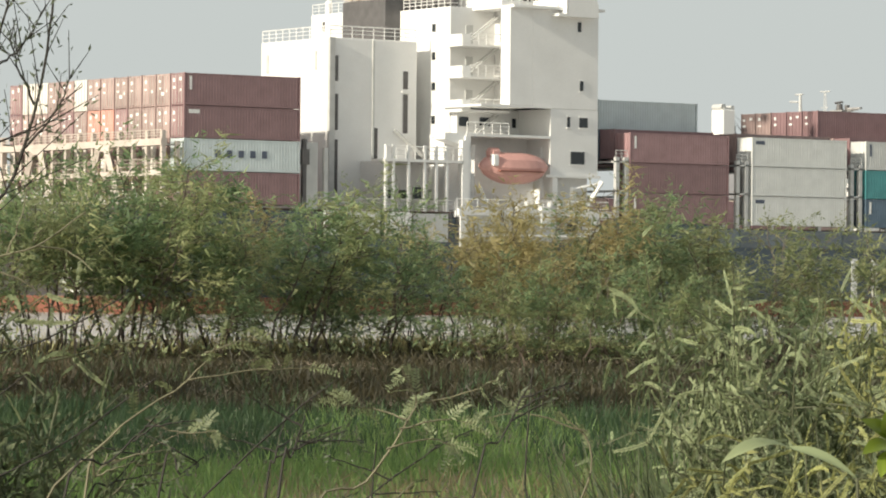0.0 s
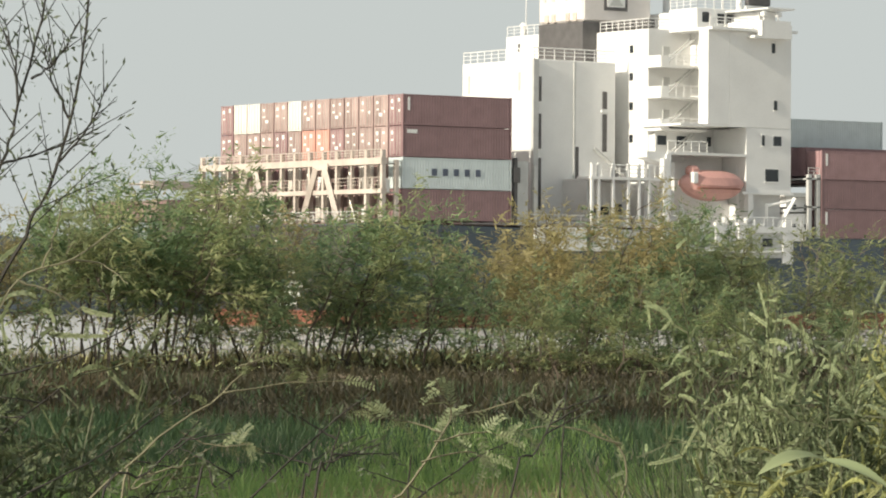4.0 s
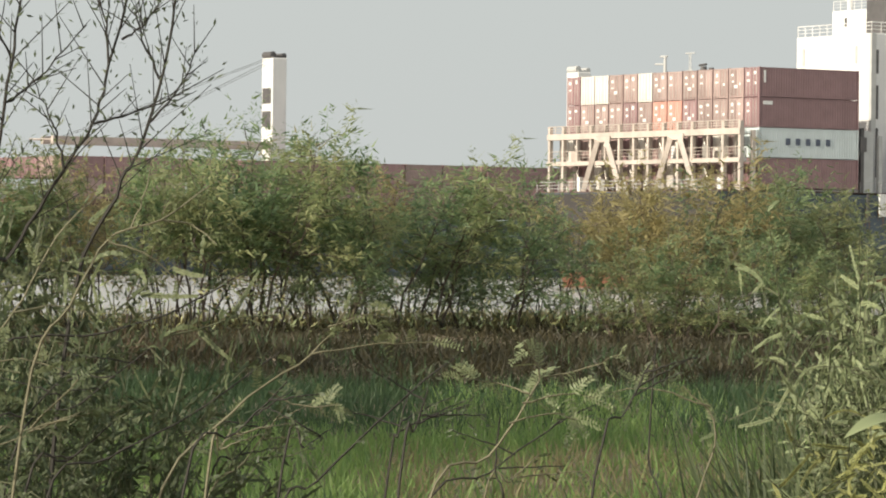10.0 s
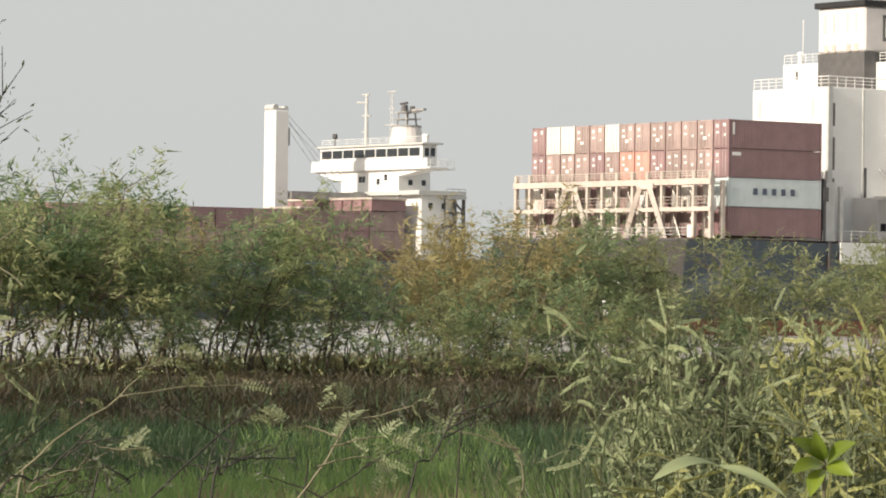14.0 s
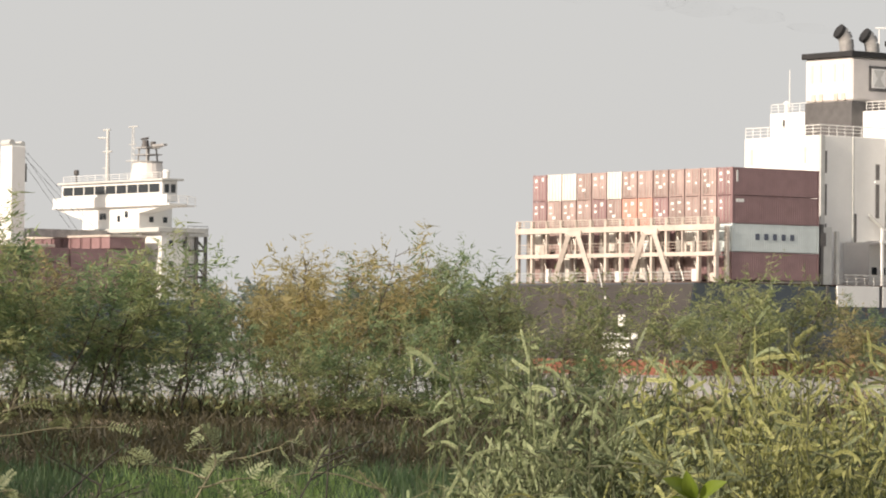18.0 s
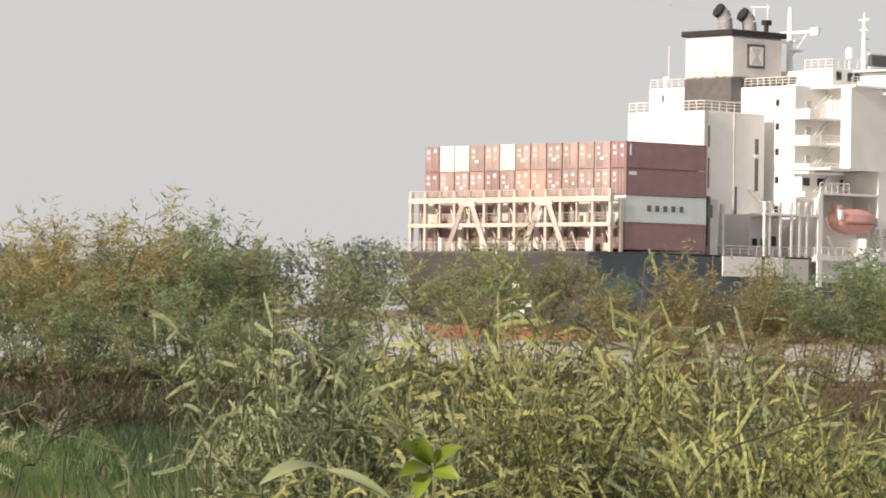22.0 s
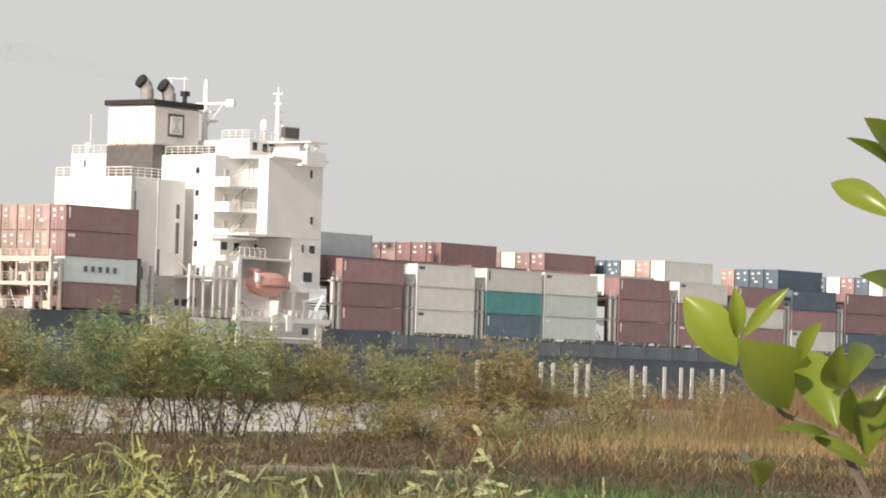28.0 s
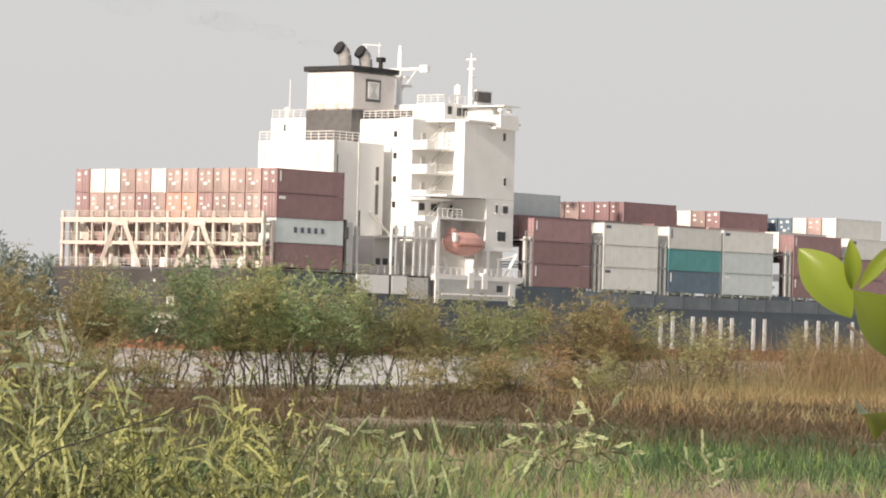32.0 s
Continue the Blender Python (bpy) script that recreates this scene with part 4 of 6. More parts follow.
    # stern deck frame
    part("stern_deck", Shape().box(5.0, 8.4, 0.5, 26.5, 18.4, 18.9), GREYP, ship)
    s = Shape()
    for x in (6.4, 8.0):
        for w in (0.8, 5.0):
            s.box(x, x + 0.4, w, w + 0.4, 9.2, 18.4)
    for z in (10.8, 12.6, 14.4, 16.4):
        s.bar((4.8, 1.0, z), (8.2, 1.0, z), 0.22)
    s.bar((4.8, 1.0, 9.2), (4.8, 1.0, 18.4), 0.25).bar((6.6, 1.0, 18.0), (8.2, 1.0, 16.5), 0.25).bar((6.6, 1.0, 14.4), (8.2, 1.0, 12.6), 0.22).rail([(4.8, 0.6, 18.9), (8.3, 0.6, 18.9)], 1.0, 1.2)
    part("stern_frame", s, DARK, ship, "dark steel stern frame")
    # deck cargo
    r = random.Random(5)
    x = -7.4
    while x > -112:
        for tier in range(2):
            for row in range(8):
                if row and tier == 0:
                    continue
                c = r.choice(("maroon", "maroon", "tan", "maroon"))
                b = part("container", C20, BOX[c], ship, "brown corrugated steel container", pose(x, 2.6 + row * 2.6, 10.6 + HC * tier))
        x -= 6.3 if int(x) % 4 else 7.6
    half = container_mesh(6.06, height=1.55)
    for row in range(9):
        part("container", half, BOX["maroon"], ship, "low brown corrugated steel container", pose(-7.4, 2.3 + row * 2.6, 16.46))
    part("hatch_cover", Shape().box(-112, -1.6, 1.8, 25.2, 9.15, 10.55), DECK, ship)
    # thin cream slabs along the top of the cargo
    part("cargo_cover", Shape().box(-7.6, -1.3, 2.0, 25.6, 18.05, 18.4, 0.05), CREAM, ship, "pale cream slab on top of the cargo")
    part("cargo_cover", Shape().box(-20, -16.5, 2.2, 12, 16.42, 16.75, 0.05), CREAM, ship, "pale cream slab on top of the cargo")
    # cranes
    for x, aim, reach in ((-15.8, 1, 15.0), (-68.6, -1, 36.0)):
        cr = empty("deck_crane", "", "")
        cr.parent = ship
        tagged(cr, "white deck crane with lowered jib and cables")
        w = 15.0
        hh = 31.3 if aim < 0 else 31.1
        part("post", Shape().box(x - 1.2, x + 1.2, w - 1.5, w + 1.5, 9.2, hh, 0.12), WHITE, cr)
        part("base", Shape().box(x - 2.2, x + 2.2, w - 2.5, w + 2.5, 9.2, 16.2, 0.1), GREYP, cr)
        part("head", Shape().box(x - 1.0, x + 1.0, w - 1.3, w + 1.3, hh, hh + 0.35).tube((x - 0.9, w - 1.2, hh + 0.4), (x - 0.9, w + 1.2, hh + 0.4), 0.5, n=12).tube((x + 0.9, w - 1.2, hh + 0.3), (x + 0.9, w + 1.2, hh + 0.3), 0.4, n=12), DARK if aim < 0 else GREYP, cr)
        for z in (21.5, 24.8) if aim < 0 else (26.0,):
            part("door", Shape().box(x - 1.28, x - 1.1, w - 1.2, w + 1.1, z, z + 2.2) if aim < 0 else Shape().box(x + 1.1, x + 1.7, w - 1.0, w + 0.4, z, z + 2.6), DARK, cr)
        s = Shape()
        for dw in (-1.5, 1.5):
            s.box(min(x + aim * 1.6, x + aim * reach), max(x + aim * 1.6, x + aim * reach), w + dw - 0.35, w + dw + 0.35, 18.2, 19.3)
        for k in range(int(reach // 4)):
            s.bar((x + aim * (2.0 + 4 * k), w - 1.5, 18.8), (x + aim * (6.0 + 4 * k), w + 1.5, 18.8), 0.2)
        part("jib", s, PIPE if aim > 0 else CREAM, cr)
        s = Shape()
        for dw in (-0.8, 0.8):
            s.tube((x + aim * 0.8, w + dw, hh), (x + aim * reach * 0.92, w + dw, 19.4), 0.03, n=4).tube((x + aim * 0.8, w + dw, hh - 0.6), (x + aim * reach * 0.7, w + dw, 19.3), 0.03, n=4)
        part("cable", s, DARK, cr)
    return ship


container_ship = build_container_ship()
cargo_ship = build_cargo_ship()


# ---- ground, water, far shore ----
def ground_height(x, y):
    base = 1.40 + (0.43 - 0.13 * min(max((x - 42) / 18, 0), 1)) * min(max((y - 20) / 28, 0), 1)
    bump = 0.10 * noise.noise(Vector((x * 0.13, y * 0.13, 0))) + 0.035 * noise.noise(Vector((x * 0.9, y * 0.9, 3)))
    z = base + bump * min(max((abs(x) + abs(y)) / 12, 0.2), 1)
    if y > 55:
        z -= (y - 55) ** 1.25 * 0.16
    return max(z, -1.5)


def build_ground():
    xs = [-4500, -1500, -500, -150, -70] + [-40 + 1.5 * i for i in range(107)] + [150, 220, 500, 1500, 4500]
    ys = [-4500, -1500, -400, -100, -30, -10] + [0.8 * i for i in range(86)]
    v = [(x, y, ground_height(x, y)) for y in ys for x in xs]
    n = len(xs)
    f = [(j * n + i, j * n + i + 1, j * n + n + i + 1, j * n + n + i) for j in range(len(ys) - 1) for i in range(n - 1)]
    me = mesh_of("ground", v, f)
    for p in me.polygons:
        p.use_smooth = True
    me.materials.append(SOIL)
    tagged(new("ground", me), "brown river bank soil with patches of grass", "ground", kind="structure")
    me = mesh_of("water", [(-4500, 56, 0), (4500, 56, 0), (4500, 4500, 0), (-4500, 4500, 0)], [(0, 1, 2, 3)])
    m = bpy.data.materials.new("river_water_surface")
    m.use_nodes = True
    nn, l = m.node_tree.nodes, m.node_tree.links
    b = nn["Principled BSDF"]
    b.inputs["Base Color"].default_value, b.inputs["Roughness"].default_value = (0.46, 0.44, 0.40, 1), 0.25
    tc, mp = nn.new("ShaderNodeTexCoord"), nn.new("ShaderNodeMapping")
    mp.inputs["Scale"].default_value = (0.9, 0.35, 1)
    no = nn.new("ShaderNodeTexNoise")
    no.inputs["Scale"].default_value, no.inputs["Detail"].default_value = 1.0, 5
    bp = nn.new("ShaderNodeBump")
    bp.inputs["Strength"].default_value, bp.inputs["Distance"].default_value = 1.0, 0.3
    l.new(tc.outputs["Object"], mp.inputs[0]), l.new(mp.outputs[0], no.inputs["Vector"]), l.new(no.outputs[0], bp.inputs["Height"]), l.new(bp.outputs[0], b.inputs["Normal"])
    me.materials.append(m)
    tagged(new("water", me), "pale grey-brown rippled river water", "water", kind="structure")
    far = [(-4500, 985, -0.5), (4500, 985, -0.5), (4500, 1000, 2.5), (-4500, 1000, 2.5), (4500, 4500, 4), (-4500, 4500, 4)]
    me = mesh_of("far_ground", far, [(0, 1, 2, 3), (3, 2, 4, 5)])
    me.materials.append(SOIL)
    tagged(new("far_ground", me), "low far river bank", "ground", kind="structure")


build_ground()


# ---- plants ----
def unit(a):
    return a / np.maximum(np.linalg.norm(a, axis=-1, keepdims=True), 1e-9)


def leaves_mesh(name, base, way, side, length, width, bend=0.0, corners=4):
    """Many small pointed blades, four corners each, or three where they are tiny."""
    base, way, side = np.asarray(base), unit(np.asarray(way)), np.asarray(side)
    side = unit(side - way * (side * way).sum(1, keepdims=True))
    up = np.cross(way, side)
    length, width = np.asarray(length)[:, None], np.asarray(width)[:, None]
    mid = base + way * length * 0.45
    tip = base + way * length - up * length * bend
    if corners == 3:
        v = np.stack([base + side * width / 2, tip, base - side * width / 2], 1).reshape(-1, 3)
    else:
        v = np.stack([base, mid + side * width / 2, tip, mid - side * width / 2], 1).reshape(-1, 3)
    n = len(base)
    me = bpy.data.meshes.new(name)
    me.vertices.add(n * corners), me.loops.add(n * corners), me.polygons.add(n)
    me.vertices.foreach_set("co", v.astype(np.float32).ravel())
    me.loops.foreach_set("vertex_index", np.arange(n * corners, dtype=np.int32))
    me.polygons.foreach_set("loop_start", np.arange(0, n * corners, corners, dtype=np.int32))
    me.update(calc_edges=True)
    return me


def rand_dirs(g, n, up=0.0):
    d = g.normal(size=(n, 3))
    d[:, 2] += up
    return unit(d)


def stem_mesh(segs, sides=4):
    """Tapering wood of one stem with its branches; segments that follow on share their rings."""
    v, f = [], []
    last = None
    for a, b, r0, r1 in segs:
        a, b = np.array(a, float), np.array(b, float)
        d = unit(b - a)
        u = unit(np.cross(d, (0.31, 0.95, 0.07) if abs(d[2]) > 0.8 else (0, 0, 1)))
        w = np.cross(d, u)

        def ring(c, r):
            v.extend(tuple(c + (u * math.cos(2 * math.pi * i / sides) + w * math.sin(2 * math.pi * i / sides)) * r) for i in range(sides))
            return len(v) - sides, u

        if last is not None and np.allclose(last[0], a):
            lo, turn = last[1], last[3]
            # start from the ring corner that lies nearest, so that the sides don't twist
            shift = min(range(sides), key=lambda k: -float(np.dot(turn, u * math.cos(2 * math.pi * k / sides) + w * math.sin(2 * math.pi * k / sides))))
        else:
            lo, shift = ring(a, r0)[0], 0
            f.append(tuple(lo + i for i in reversed(range(sides))))
        hi = ring(b, r1)[0]
        f.extend((lo + i, lo + (i + 1) % sides, hi + (i + 1 + shift) % sides, hi + (i + shift) % sides) for i in range(sides))
        first = np.array(v[hi]) - b
        last = (b, hi, r1, unit(first))
    return mesh_of("stem", v, f)


def grow(g, stems, height, spread, branches, twigs, bare=0.3, base_r=0.03, foot=0.3, branch_len=0.35, twig_len=0.16, up=0.5, arch=0.0):
    """Stems, branches and twigs of a shrub of the given height; returns the wood stem by stem and the twigs that carry leaves."""
    woods, carry = [], []
    for _ in range(stems):
        wood = []
        a0 = g.uniform(0, 2 * math.pi)
        p = np.array([math.cos(a0), math.sin(a0), 0]) * foot * g.uniform(0.1, 1)
        h = height * g.uniform(0.62, 1.0)
        lean = np.array([math.cos(a0), math.sin(a0), 0]) * spread * g.uniform(0.1, 0.9)
        n = 7
        pts = []
        for i in range(n + 1):
            t = i / n
            pts.append(p + lean * t ** 1.3 + np.array([0, 0, h * (t - arch * t ** 3)]) + g.normal(size=3) * 0.022 * height * min(t * 3, 1))
        for i in range(n):
            wood.append((pts[i], pts[i + 1], base_r * (1 - 0.85 * i / n), base_r * (1 - 0.85 * (i + 1) / n)))
        for _ in range(branches):
            t = g.uniform(bare, 1.0)
            i = min(int(t * n), n - 1)
            q = pts[i] + (pts[i + 1] - pts[i]) * (t * n - i)
            d = unit(np.array([*(lean[:2] * 0.6 / max(spread, 0.1) + g.normal(size=2) * 0.8), up + 0.4 * g.normal()]))
            ln = height * branch_len * (1.15 - 0.75 * t) * g.uniform(0.6, 1.25)
            m = q + d * ln * 0.5 + g.normal(size=3) * ln * 0.06
            e = q + d * ln + np.array([0, 0, -0.12 * ln]) + g.normal(size=3) * ln * 0.08
            wood += [(q, m, base_r * 0.35, base_r * 0.25), (m, e, base_r * 0.25, base_r * 0.1)]
            carry.append((m, e))
            for _ in range(twigs):
                u = g.uniform(0.25, 1)
                s0 = q + (m - q) * u * 2 if u < 0.5 else m + (e - m) * (u - 0.5) * 2
                td = unit(d * 0.7 + g.normal(size=3) * 0.65)
                s1 = s0 + td * height * twig_len * g.uniform(0.5, 1.3)
                carry.append((s0, s1))
        woods.append(wood)
    return woods, carry


def leaf_along(g, carry, per_metre, length, width, out=0.8):
    """Simple narrow leaves along the carrying twigs."""
    a = np.array([c[0] for c in carry])
    b = np.array([c[1] for c in carry])
    ln = np.linalg.norm(b - a, axis=1)
    n = np.maximum((ln * per_metre).astype(int), 2)
    idx = np.repeat(np.arange(len(carry)), n)
    t = g.uniform(0, 1.05, len(idx))[:, None]
    base = a[idx] + (b - a)[idx] * t + g.normal(size=(len(idx), 3)) * 0.012
    way = unit((b - a)[idx]) + rand_dirs(g, len(idx)) * out
    k = len(idx)
    return base, way, rand_dirs(g, k), length * g.uniform(0.5, 1.4, k), width * g.uniform(0.6, 1.3, k)


def pinnate_along(g, carry, per_metre, rachis, pairs, leaflet, width):
    """Feathered leaves: leaflets in pairs along drooping stalks."""
    B, W, S, L, D = [], [], [], [], []
    for a, b in carry:
        ln = np.linalg.norm(b - a)
        for _ in range(max(1, int(ln * per_metre + g.uniform(0, 1)))):
            q = a + (b - a) * g.uniform(0.1, 1.0)
            d = unit(unit(b - a) * 0.5 + g.normal(size=3) * 0.75 + np.array([0, 0, 0.15]))
            r = rachis * g.uniform(0.6, 1.25)
            s = unit(np.cross(d, g.normal(size=3)))
            B.append(q), W.append(d - np.array([0, 0, 0.12])), S.append(s), L.append(r), D.append(width * 0.5)
            for i in range(pairs):
                t = (i + 1.2) / (pairs + 0.5)
                c = q + d * r * t + np.array([0, 0, -0.25 * r * t * t])
                for sg in (-1, 1):
                    B.append(c), W.append(d * 0.45 + s * sg + g.normal(size=3) * 0.12), S.append(d + g.normal(size=3) * 0.2)
                    L.append(leaflet * (1.1 - 0.5 * t) * g.uniform(0.8, 1.2)), D.append(width)
    return np.array(B), np.array(W), np.array(S), np.array(L), np.array(D)


def feather_along(g, carry, per_metre, length, width, fine=2.0):
    """Feathered leaves as flat strokes set to both sides of the twigs, with finer leaflets between them."""
    a = np.array([c[0] for c in carry])
    b = np.array([c[1] for c in carry])
    ln = np.linalg.norm(b - a, axis=1)
    out = []
    for k, rate, size in ((0, per_metre, 1.0), (1, per_metre * fine, 0.48)):
        n = np.maximum((ln * rate + g.uniform(0, 1, len(ln))).astype(int), 1)
        idx = np.repeat(np.arange(len(carry)), n)
        m = len(idx)
        d = unit((b - a)[idx])
        lat = unit(np.cross(d, (0, 0, 1.0)) + 1e-6) * g.choice((-1.0, 1.0), (m, 1))
        way = d * g.uniform(0.2, 0.9, (m, 1)) + lat * g.uniform(0.3, 1.0, (m, 1)) + g.normal(size=(m, 3)) * 0.3
        way[:, 2] -= g.uniform(-0.15, 0.5, m)
        base = a[idx] + (b - a)[idx] * g.uniform(0.05, 1.05, (m, 1)) + g.normal(size=(m, 3)) * 0.02
        out.append((base, way, np.cross(way, (0, 0, 1.0)) + rand_dirs(g, m) * 0.8, length * size * g.uniform(0.55, 1.3, m), width * size * g.uniform(0.7, 1.3, m)))
    return tuple(np.concatenate(v) for v in zip(*out))


def shoots_along(g, lines, step, length, leaflet, width, gap=0.006, start=0.3):
    """Narrow leafy shoots that stand off both sides of the stems: straight or slightly bowed, packed with short leaflets."""
    B, W, S, L, D, bare = [], [], [], [], [], []
    for line in lines:
        p = np.array(line)
        seg = np.linalg.norm(np.diff(p, axis=0), axis=1)
        run = np.concatenate([[0], np.cumsum(seg)])
        at, side = run[-1] * start, 1
        turn = rand_dirs(g, 1)[0]
        while at < run[-1]:
            i = min(np.searchsorted(run, at, side="right") - 1, len(seg) - 1)
            q = p[i] + (p[i + 1] - p[i]) * (at - run[i]) / seg[i]
            tan = unit(p[i + 1] - p[i])
            lat = unit(np.cross(tan, turn + rand_dirs(g, 1)[0] * 0.5))
            d = unit(tan * g.uniform(0.15, 0.95) + lat * side + np.array([0, 0, g.uniform(-0.45, 0.2)]))
            ln = length * g.uniform(0.45, 1.25) * (1.1 - 0.45 * at / run[-1])
            bow = g.choice((g.uniform(-0.1, 0.15), g.uniform(0.2, 0.6)), p=(0.7, 0.3))
            n = max(int(ln / gap), 4)
            t = np.linspace(0.04, 1, n)[:, None]
            pts = q + d * ln * t - np.array([0, 0, 1.0]) * bow * ln * t ** 2.2
            way = unit(np.gradient(pts, axis=0))
            flat = unit(np.cross(way, rand_dirs(g, 1)))
            for sg in (-1, 1):
                B.append(pts), W.append(way + flat * sg * 0.62 + g.normal(size=(n, 3)) * 0.1), S.append(way * 0.3 - flat * sg + g.normal(size=(n, 3)) * 0.35)
                L.append(leaflet * (1.1 - 0.55 * t[:, 0] ** 3) * g.uniform(0.75, 1.2, n)), D.append(np.full(n, width))
            bare.append((q, pts[n // 2], 0.0016, 0.0012))
            bare.append((pts[n // 2], pts[-1], 0.0012, 0.0007))
            at += step * g.uniform(0.5, 1.5)
            side = -side
    return (np.concatenate(B), np.concatenate(W), np.concatenate(S), np.concatenate(L), np.concatenate(D)), bare


def make_plant(name, label, category, woods, leaf, leaf_mat, wood_mat, group="", corners=4):
    e = empty(name, label, category, group)
    for wood in woods:
        part("stem", stem_mesh(wood, corners), wood_mat, e)
    part("foliage", leaves_mesh("foliage", *leaf, bend=0.08, corners=corners), leaf_mat, e)
    return e


def recolour(plant, leaf_mat, piece="foliage"):
    for c in plant.children:
        if c.name.startswith(piece):
            c.material_slots[0].link = "OBJECT"
            c.material_slots[0].material = leaf_mat


def lerp_table(table, x):
    for (x0, y0), (x1, y1) in zip(table, table[1:]):
        if x <= x1:
            return y0 + (y1 - y0) * max(0.0, (x - x0) / (x1 - x0))
    return table[-1][1]


def on_ground(az, r):
    x, y = r * math.sin(radians(az)), r * math.cos(radians(az))
    return x, y, ground_height(x, y)


# bushes along the crest of the bank: heading, height of the tops above the horizon in degrees
SKYLINE = [(20, 1.6), (27.7, 1.4), (28.7, 1.6), (29.4, 1.72), (30.3, 1.66), (31.1, 1.62), (32.0, 1.42), (32.9, 1.32), (33.6, 1.12), (34.2, 0.97), (34.6, 0.95), (35.2, 1.18), (35.7, 1.3), (36.2, 1.08), (36.7, 1.0),
           (37.2, 1.16), (37.8, 1.24), (38.5, 1.06), (39.0, 1.0), (39.7, 0.92), (40.2, 0.82), (40.7, 0.9), (41.4, 0.95), (42.2, 1.0), (42.9, 0.95), (43.5, 0.72), (44.5, 0.72), (45.3, 0.64), (46.2, 0.75), (47.1, 0.69), (47.8, 0.79),
           (49.2, 0.83), (49.8, 0.68), (50.4, 0.45), (51.4, 0.42), (52, 0.45), (52.6, 0.48), (53.4, 0.5), (54.2, 0.5), (54.7, 0.3), (56, 0.2), (58.3, 0.15), (64, 0.1)]


def build_bushes():
    kinds, tall = [], []
    for k in range(6):
        g = np.random.default_rng(40 + k)
        wood, carry = grow(g, 5, 2.5, 0.95, 18, 5, bare=(0.36, 0.36, 0.40, 0.15, 0.42, 0.3)[k], base_r=0.02, foot=0.6, branch_len=0.32, twig_len=0.15)
        leaf = feather_along(g, carry, 13 if k < 5 else 4.0, 0.135, 0.032, fine=2.2)
        tall.append(float(np.percentile(leaf[0][:, 2], 96)))
        kinds.append(make_plant("bush", "olive-green feathery bush on the river bank", "bush", wood, leaf, LEAF["olive"], BARK, "bushes on the bank", corners=3))
    used = [False] * len(kinds)
    r = random.Random(8)
    spots = []
    x = 19.0
    while x < 97:
        az = math.degrees(math.atan2(x, 50.5))
        spots.append((x, 50.5 + r.uniform(-1.0, 0.8), lerp_table(SKYLINE, az), 0.86, 1.03))
        x += r.uniform(0.9, 1.4)
    # fuller second row behind, where the thicket is deep
    x = 22.0
    while x < 66:
        az = math.degrees(math.atan2(x, 52.4))
        spots.append((x, 52.4 + r.uniform(-0.5, 0.7), lerp_table(SKYLINE, az), 0.84, 1.0))
        x += r.uniform(1.4, 2.3) if az < 41 else r.uniform(1.8, 3.0)
    # low full bushes standing forward
    for az, d, el in ((35.8, 57.5, 0.35), (36.4, 57, 0.2), (37.0, 58, 0.3), (37.7, 57.5, 0.15), (38.5, 58, 0.1), (39.3, 58.5, 0.0), (31.2, 57, -0.1), (44.6, 66, -0.1), (45.3, 67, -0.3), (46.1, 67.5, -0.3), (46.9, 68, -0.4), (47.6, 69, -0.5),
                      (51.7, 74, -0.3), (52.4, 75, -0.35), (53.1, 75, -0.25), (53.8, 76, -0.3)):
        spots.append((d * math.sin(radians(az)), d * math.cos(radians(az)), el, 0.95, 1.0))
    for x, y, el, lo, hi in spots:
        az = math.degrees(math.atan2(x, y))
        if y > 48.5 and (33.85 < az < 35.1 or 39.9 < az < 40.75 or 43.35 < az < 44.1):
            continue
        top = 3.0 + math.hypot(x, y) * math.tan(radians(el))
        zg = ground_height(x, y) - 0.04
        h = max(0.8, (top - zg) * r.uniform(lo, hi))
        k = 5 if az > 54.5 else r.randrange(5) if y > 48.5 else 3
        s = h / tall[k]
        wide = min(max(s * r.uniform(0.95, 1.25), 0.75), 1.4)
        m = pose(x, y, zg, 0, 0, r.uniform(0, 360)) @ Matrix.Diagonal((wide, wide, s, 1))
        if not used[k]:
            b, used[k] = kinds[k], True
        else:
            b = copy_thing(kinds[k], Matrix())
        b.matrix_basis = m
        tone = "tan" if 34.6 < az < 36.4 or 42.3 < az < 43.6 or r.random() < 0.04 else ("green" if az < 40 and r.random() < 0.78 else "olive")
        if az > 42.5:
            tone = r.choice(("gold", "olive", "gold", "olive", "tan", "green") if az < 50.5 else ("gold", "gold", "tan", "olive"))
        if 45.3 < az < 46.5:
            tone = "tan"
        if az > 53.6:
            tone = r.choice(("rust", "tan", "rust", "gold"))
        if y < 48.5:
            tone = r.choice(("green", "green", "olive")) if az < 42 else r.choice(("rust", "tan", "gold"))
        recolour(b, LEAF[tone])
        tagged(b, {"tan": "yellow-brown feathery bush on the river bank", "green": "green feathery bush with dark stems on the bank", "olive": "olive-green feathery bush on the river bank", "gold": "golden-green feathery bush on the river bank", "rust": "sparse rust-brown bush on the river bank"}[tone])


build_bushes()


def build_thin_bush():
    """A gap in the thicket with a few nearly bare stems."""
    g = np.random.default_rng(55)
    for az, h in ((34.45, 2.2), (34.85, 1.9)):
        wood, carry = grow(g, 4, h, 0.5, 5, 2, bare=0.45, base_r=0.017, foot=0.3, branch_len=0.3)
        x, y, z = on_ground(az, 61.5)
        p = make_plant("bush", "nearly bare thin-stemmed bush on the bank", "bush", wood, leaf_along(g, carry, 12, 0.06, 0.016), LEAF["olive"], DARKTWIG, "bushes on the bank", corners=3)
        p.matrix_basis = pose(x, y, z - 0.03)


build_thin_bush()


